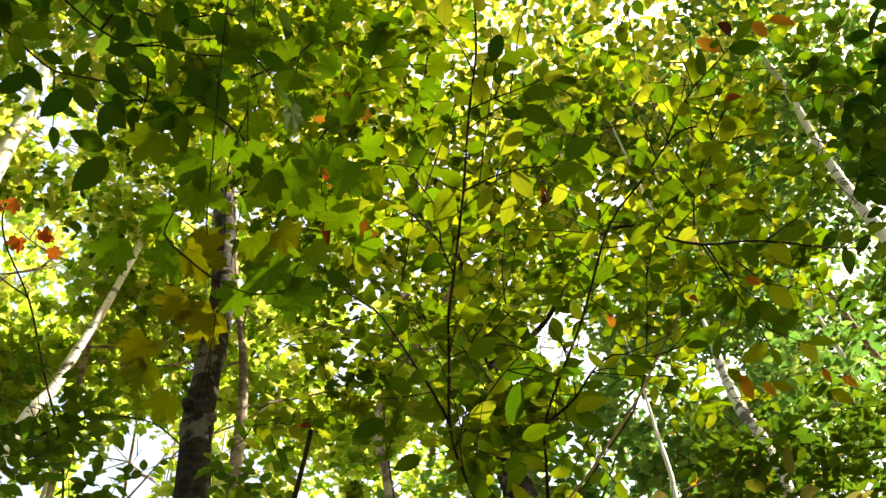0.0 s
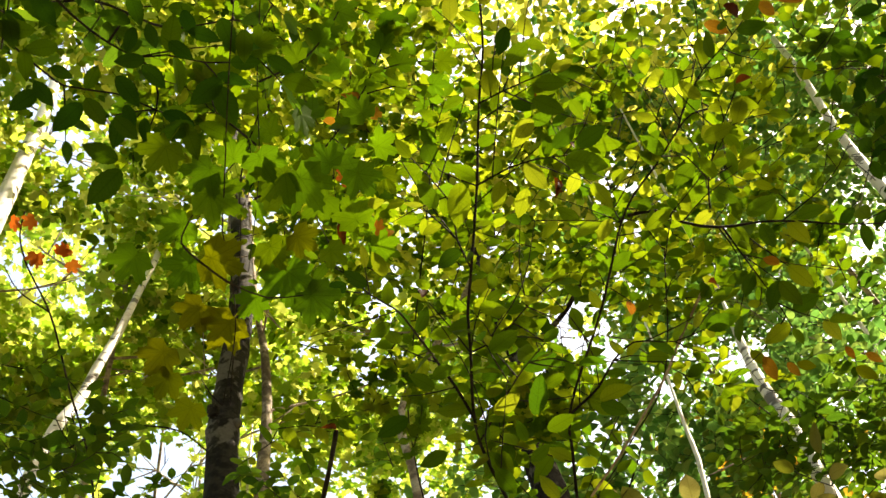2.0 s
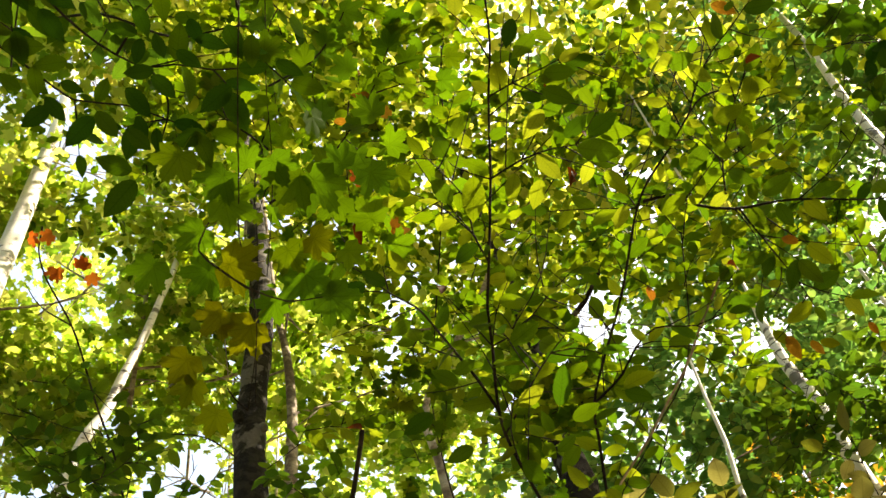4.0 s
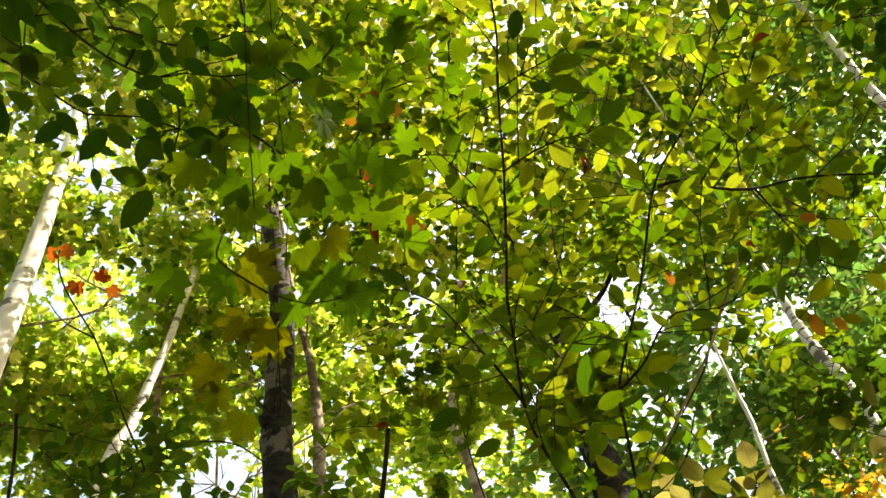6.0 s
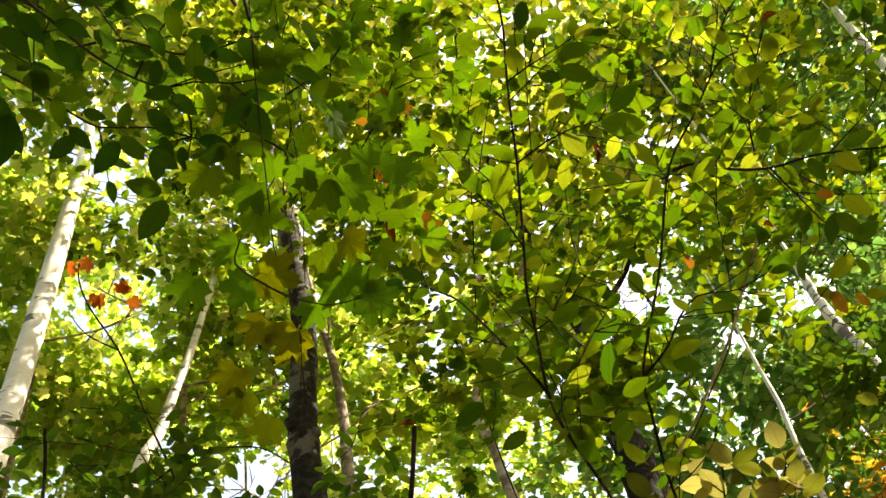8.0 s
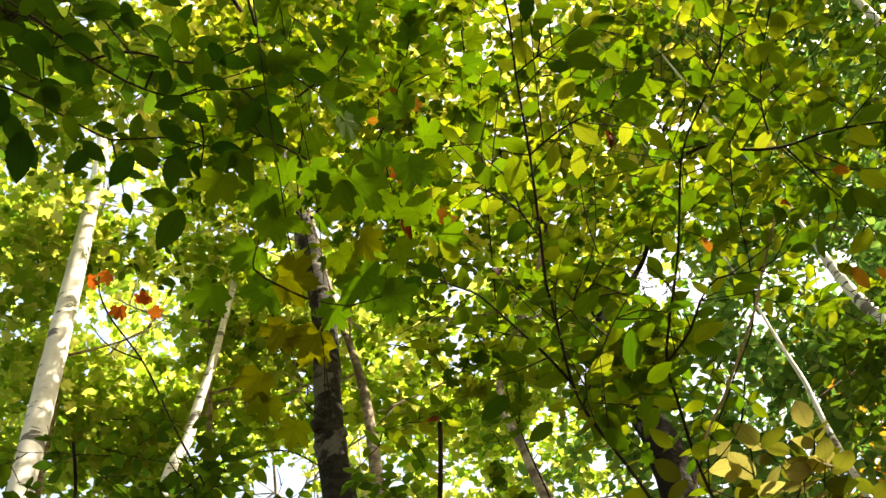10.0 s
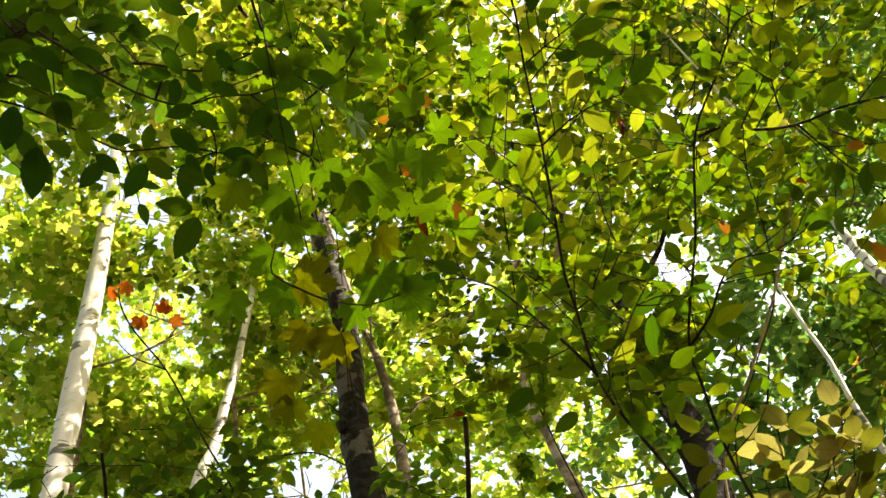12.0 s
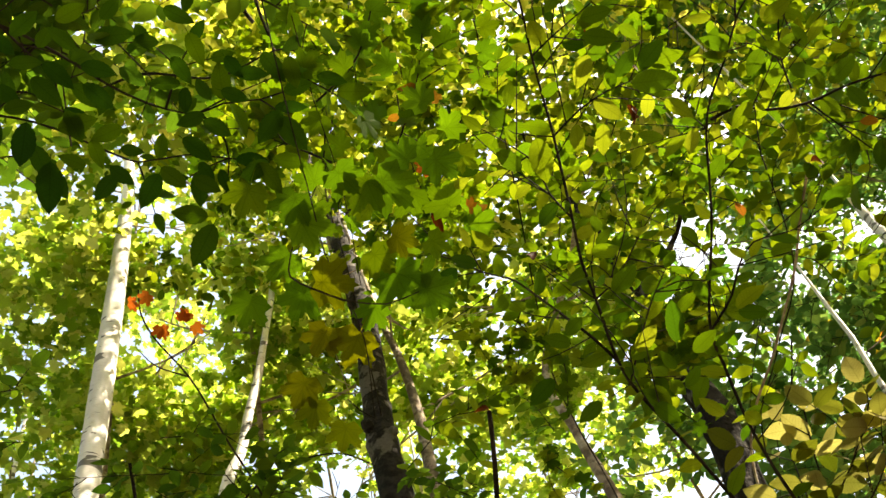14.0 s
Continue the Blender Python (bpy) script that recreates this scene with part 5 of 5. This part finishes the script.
# maple shoots overhead
ob, L = sapling("maple_sapling", "young maple reaching overhead with lobed green leaves", "sapling", [
    ([(-0.85, -0.6, -0.05), (-0.85, -0.52, 1.8), (-0.72, -0.25, 3.3), (-0.06, 0.38, 4.17), (-0.18, 0.69, 4.05), (-0.21, 0.79, 3.96), (-0.24, 0.90, 3.87), (-0.26, 1.01, 3.76), (-0.28, 1.08, 3.67), (-0.32, 1.18, 3.55)], 0.0026, 0.0008),
    ([(-0.29, 1.10, 3.71), (-0.18, 1.11, 3.83), (-0.09, 1.09, 3.96), (-0.01, 1.05, 4.09), (0.06, 0.99, 4.22)], 0.003, 0.001),
    ([(-0.26, 0.98, 3.72), (-0.30, 0.96, 3.78), (-0.34, 0.94, 3.84), (-0.35, 0.89, 3.91)], 0.003, 0.001),
    ([(-0.24, 0.92, 3.91), (-0.14, 0.93, 4.02), (-0.07, 0.91, 4.14), (-0.01, 0.87, 4.26)], 0.003, 0.001)])
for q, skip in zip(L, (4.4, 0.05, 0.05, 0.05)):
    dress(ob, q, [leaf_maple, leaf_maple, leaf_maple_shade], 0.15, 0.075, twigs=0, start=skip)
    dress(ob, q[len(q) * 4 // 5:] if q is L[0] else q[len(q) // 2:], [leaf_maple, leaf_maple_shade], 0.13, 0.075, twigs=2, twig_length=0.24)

# snag with one rusty leaf
ob, L = sapling("dead_sapling", "short dark broken stem with one rusty leaf", "sapling", [
    ([(-0.5, 2.3, -0.05), (-0.44, 2.12, 1.8), (-0.36, 1.94, 3.45), (-0.30, 1.84, 3.55), (-0.26, 1.77, 3.62), (-0.24, 1.73, 3.66)], 0.008, 0.005)])
single_leaf(ob, leaf_rust, (-0.24, 1.73, 3.66), 0.048, "rusty curled leaf", way=(-0.1, 0.1, 0.5))

# pale yellow leaves low down
ob, L = sapling("hobblebush_shrub", "shrub with pale yellow oval leaves in sun", "shrub", [
    ([(0.15, 2.9, -0.05), (0.18, 2.75, 1.8), (0.26, 2.52, 3.20), (0.34, 2.42, 3.35), (0.39, 2.34, 3.44), (0.43, 2.24, 3.55), (0.46, 2.17, 3.62)], 0.008, 0.002),
    ([(0.34, 2.42, 3.35), (0.36, 2.30, 3.49), (0.38, 2.22, 3.58)], 0.004, 0.001),
    ([(0.35, 2.40, 3.37), (0.53, 2.31, 3.43), (0.62, 2.24, 3.50)], 0.004, 0.001),
    ([(0.39, 2.34, 3.44), (0.52, 2.26, 3.50), (0.62, 2.18, 3.57)], 0.003, 0.001),
    ([(0.34, 2.42, 3.35), (0.95, 2.22, 3.38), (0.95, 2.13, 3.48), (0.94, 2.05, 3.58)], 0.003, 0.001)])
for q in L:
    dress(ob, q[len(q) // 3:], [leaf_pale, leaf_pale, leaf_pale_b], 0.056, 0.084, twigs=5, twig_length=0.24, tilt=0.45)

# red maple twig
ob, L = sapling("red_maple_sapling", "thin maple sapling with a few red leaves", "sapling", [
    ([(-1.45, 3.6, -0.05), (-1.46, 3.4, 2.8), (-1.48, 3.09, 5.24), (-1.51, 2.74, 5.50), (-1.53, 2.47, 5.67), (-1.58, 2.26, 5.77), (-1.58, 2.16, 5.83), (-1.54, 2.08, 5.88)], 0.012, 0.003),
    ([(-1.53, 2.47, 5.67), (-1.63, 2.35, 5.70), (-1.66, 2.25, 5.74)], 0.004, 0.0015)])
for x in ((-1.56, 2.06, 5.76), (-1.49, 2.08, 5.78), (-1.51, 2.21, 5.71), (-1.50, 2.22, 5.70), (-1.41, 2.23, 5.73), (-1.38, 2.28, 5.71), (-1.39, 2.23, 5.74)):
    single_leaf(ob, leaf_maple_red, x, 0.072, "red lobed leaf", up=(0.0, 0.5, 0.85) + rng.normal(size=3) * 0.25)

# dark leaves at the edge, coloured as if in shade
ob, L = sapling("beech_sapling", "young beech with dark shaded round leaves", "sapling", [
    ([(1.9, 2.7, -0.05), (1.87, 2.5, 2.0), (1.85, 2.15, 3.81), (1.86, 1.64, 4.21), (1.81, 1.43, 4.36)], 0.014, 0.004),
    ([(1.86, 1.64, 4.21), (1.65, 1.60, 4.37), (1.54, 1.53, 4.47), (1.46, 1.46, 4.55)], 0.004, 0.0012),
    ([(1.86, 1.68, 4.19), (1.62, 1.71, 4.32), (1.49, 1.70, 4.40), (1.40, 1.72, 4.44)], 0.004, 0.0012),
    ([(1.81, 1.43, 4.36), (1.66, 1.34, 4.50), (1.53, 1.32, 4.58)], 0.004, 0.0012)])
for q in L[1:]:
    dress(ob, q, [leaf_shaded, leaf_shaded_b], 0.045, 0.085, twigs=9, twig_length=0.3, start=0.15)

# understory crowns of the middle distance
ob, L = sapling("understory_beech_tree", "slim understory beech with layered green leaves", "tree", [
    ([(-0.25, 4.0, -0.05), (-0.2, 3.8, 2.5), (-0.11, 3.50, 4.88), (-0.12, 3.25, 5.13), (-0.11, 3.07, 5.29), (-0.03, 2.84, 5.47), (0.17, 2.28, 5.82), (0.30, 1.76, 6.06)], 0.005, 0.0025)])
fill(ob, [((-0.02, 1.93, 5.55), (0.75, 0.6, 0.6), 10, 0.5), ((0.25, 2.63, 5.61), (0.6, 0.6, 0.6), 9, 0.5), ((-0.10, 2.80, 4.99), (0.55, 0.5, 0.5), 11, 0.45), ((0.50, 1.79, 5.81), (0.6, 0.5, 0.5), 4, 0.45)],
     OVATE_MID, m_crown_green, 0.086, lobed_share=0.35)
ob, L = sapling("understory_beech_tree", "slim understory beech with layered green leaves", "tree", [
    ([(0.8, 4.1, -0.05), (0.82, 3.9, 2.5), (0.41, 3.55, 4.66), (0.75, 3.24, 4.96), (0.97, 3.05, 5.13), (1.11, 2.56, 5.51)], 0.005, 0.0025)])
fill(ob, [((1.06, 2.17, 5.51), (0.75, 0.6, 0.5), 11, 0.5), ((1.23, 2.75, 5.34), (0.7, 0.6, 0.5), 12, 0.5), ((0.77, 3.04, 5.23), (0.5, 0.5, 0.4), 8, 0.45), ((1.39, 2.28, 5.59), (0.7, 0.5, 0.5), 13, 0.5), ((0.31, 2.57, 4.65), (0.22, 0.3, 0.2), 9, 0.32)],
     OVATE_MID, m_crown_green, 0.086, lobed_share=0.3)
ob, L = sapling("understory_maple_tree", "slim understory maple with bright lobed leaves", "tree", [
    ([(-1.7, 5.6, -0.05), (-1.65, 5.5, 2.8), (-1.54, 5.23, 7.32), (-1.18, 4.06, 7.36), (-0.91, 3.16, 7.09), (-0.72, 2.46, 6.64), (-0.45, 1.90, 6.09)], 0.008, 0.003)])
fill(ob, [((-0.27, 1.76, 5.84), (0.6, 0.5, 0.45), 12, 0.5), ((-0.31, 2.26, 5.59), (0.4, 0.5, 0.4), 6, 0.5)], LOBED_NEAR, m_crown_green, 0.09)
ob, L = sapling("understory_beech_tree", "low understory beech with deep green shaded leaves", "tree", [
    ([(-1.95, 3.0, -0.05), (-1.9, 2.8, 2.5), (-1.79, 2.50, 5.02), (-1.74, 2.37, 5.14)], 0.012, 0.006),
    ([(-1.48, 2.72, 5.01), (-1.32, 2.70, 5.08), (-1.20, 2.72, 5.11), (-1.02, 2.79, 5.11), (-0.92, 2.89, 5.06)], 0.006, 0.002)])
fill(ob, [((-2.16, 2.11, 5.07), (0.35, 0.4, 0.2), 6, 0.4), ((-1.59, 2.62, 5.03), (0.4, 0.4, 0.12), 9, 0.4), ((-2.37, 1.77, 5.12), (0.4, 0.5, 0.3), 7, 0.5), ((-1.58, 3.13, 5.44), (0.35, 0.4, 0.3), 7, 0.4), ((-0.68, 3.31, 5.28), (0.5, 0.5, 0.2), 5, 0.4)],
     OVATE_MID, m_crown_deep, 0.08)

ob, L = sapling("understory_beech_tree", "understory beech with leaves dark in shade overhead", "tree", [
    ([(-2.1, 1.3, -0.05), (-1.95, 1.1, 2.2), (-1.70, 0.82, 4.31), (-1.36, 0.59, 4.55), (-1.04, 0.58, 4.68)], 0.012, 0.004),
    ([(-1.19, 0.58, 4.62), (-0.88, 0.83, 4.56), (-0.69, 0.88, 4.60), (-0.52, 0.99, 4.60), (-0.31, 1.02, 4.62), (-0.25, 1.11, 4.59)], 0.006, 0.002)])
fill(ob, [((-0.84, 0.63, 4.52), (0.26, 0.26, 0.2), 6, 0.3), ((-0.91, 0.82, 4.56), (0.3, 0.3, 0.2), 2, 0.3), ((-0.94, 0.70, 4.58), (0.35, 0.3, 0.3), 3, 0.3), ((-0.91, 0.54, 4.62), (0.3, 0.3, 0.2), 7, 0.3), ((-1.07, 0.80, 4.51), (0.2, 0.3, 0.2), 4, 0.3), ((-0.29, 1.04, 4.61), (0.2, 0.3, 0.2), 2, 0.3)],
     OVATE_MID, m_crown_deep, 0.078)
ob, L = sapling("understory_beech_tree", "understory beech with deep green shaded leaves", "tree", [
    ([(2.6, 3.6, -0.05), (2.52, 3.4, 2.5), (2.41, 3.03, 4.76), (2.41, 2.30, 5.33)], 0.012, 0.004),
    ([(2.42, 2.50, 5.19), (2.20, 2.22, 5.50), (2.03, 1.96, 5.73)], 0.006, 0.002),
    ([(2.42, 3.34, 4.76), (2.08, 3.40, 4.94), (1.76, 3.47, 5.06)], 0.006, 0.002)])
fill(ob, [((1.97, 1.94, 5.28), (0.3, 0.35, 0.42), 15, 0.4), ((1.91, 3.59, 5.15), (0.5, 0.4, 0.32), 26, 0.4), ((2.27, 3.08, 5.41), (0.3, 0.4, 0.4), 12, 0.4), ((1.57, 3.86, 5.34), (0.4, 0.4, 0.2), 12, 0.4)],
     OVATE_MID, m_crown_deep, 0.08)

ob, L = sapling("understory_maple_tree", "understory maple behind with cool green leaves", "tree", [
    ([(0.8, 6.1, -0.05), (0.8, 5.9, 3.0), (0.80, 5.57, 6.09), (1.25, 4.90, 6.72)], 0.014, 0.005)])
fill(ob, [((0.84, 4.93, 6.78), (0.5, 0.5, 0.4), 13, 0.5), ((1.33, 4.98, 6.63), (0.6, 0.5, 0.5), 16, 0.5), ((0.91, 5.36, 6.32), (0.6, 0.5, 0.35), 16, 0.5), ((0.12, 5.18, 6.60), (0.5, 0.5, 0.2), 9, 0.5),
          ((1.47, 5.33, 6.22), (0.5, 0.5, 0.5), 14, 0.5), ((1.97, 4.80, 6.59), (0.7, 0.5, 0.45), 22, 0.5), ((2.59, 4.53, 6.56), (0.6, 0.5, 0.5), 18, 0.5), ((0.98, 4.89, 5.61), (0.5, 0.5, 0.25), 12, 0.5)],
     OVATE_MID, m_crown_cool, 0.1)

ob, L = sapling("understory_maple_tree", "understory tree turned gold and orange", "tree", [
    ([(1.6, 6.4, -0.05), (1.6, 6.2, 3.0), (2.13, 5.84, 6.31), (2.13, 5.67, 6.52)], 0.014, 0.005)])
fill(ob, [((2.11, 5.72, 6.47), (0.5, 0.5, 0.2), 12, 0.4), ((2.05, 5.39, 6.85), (0.4, 0.4, 0.12), 6, 0.4), ((1.82, 5.58, 6.74), (0.3, 0.4, 0.2), 4, 0.4)], OVATE_MID, m_crown_gold, 0.1)
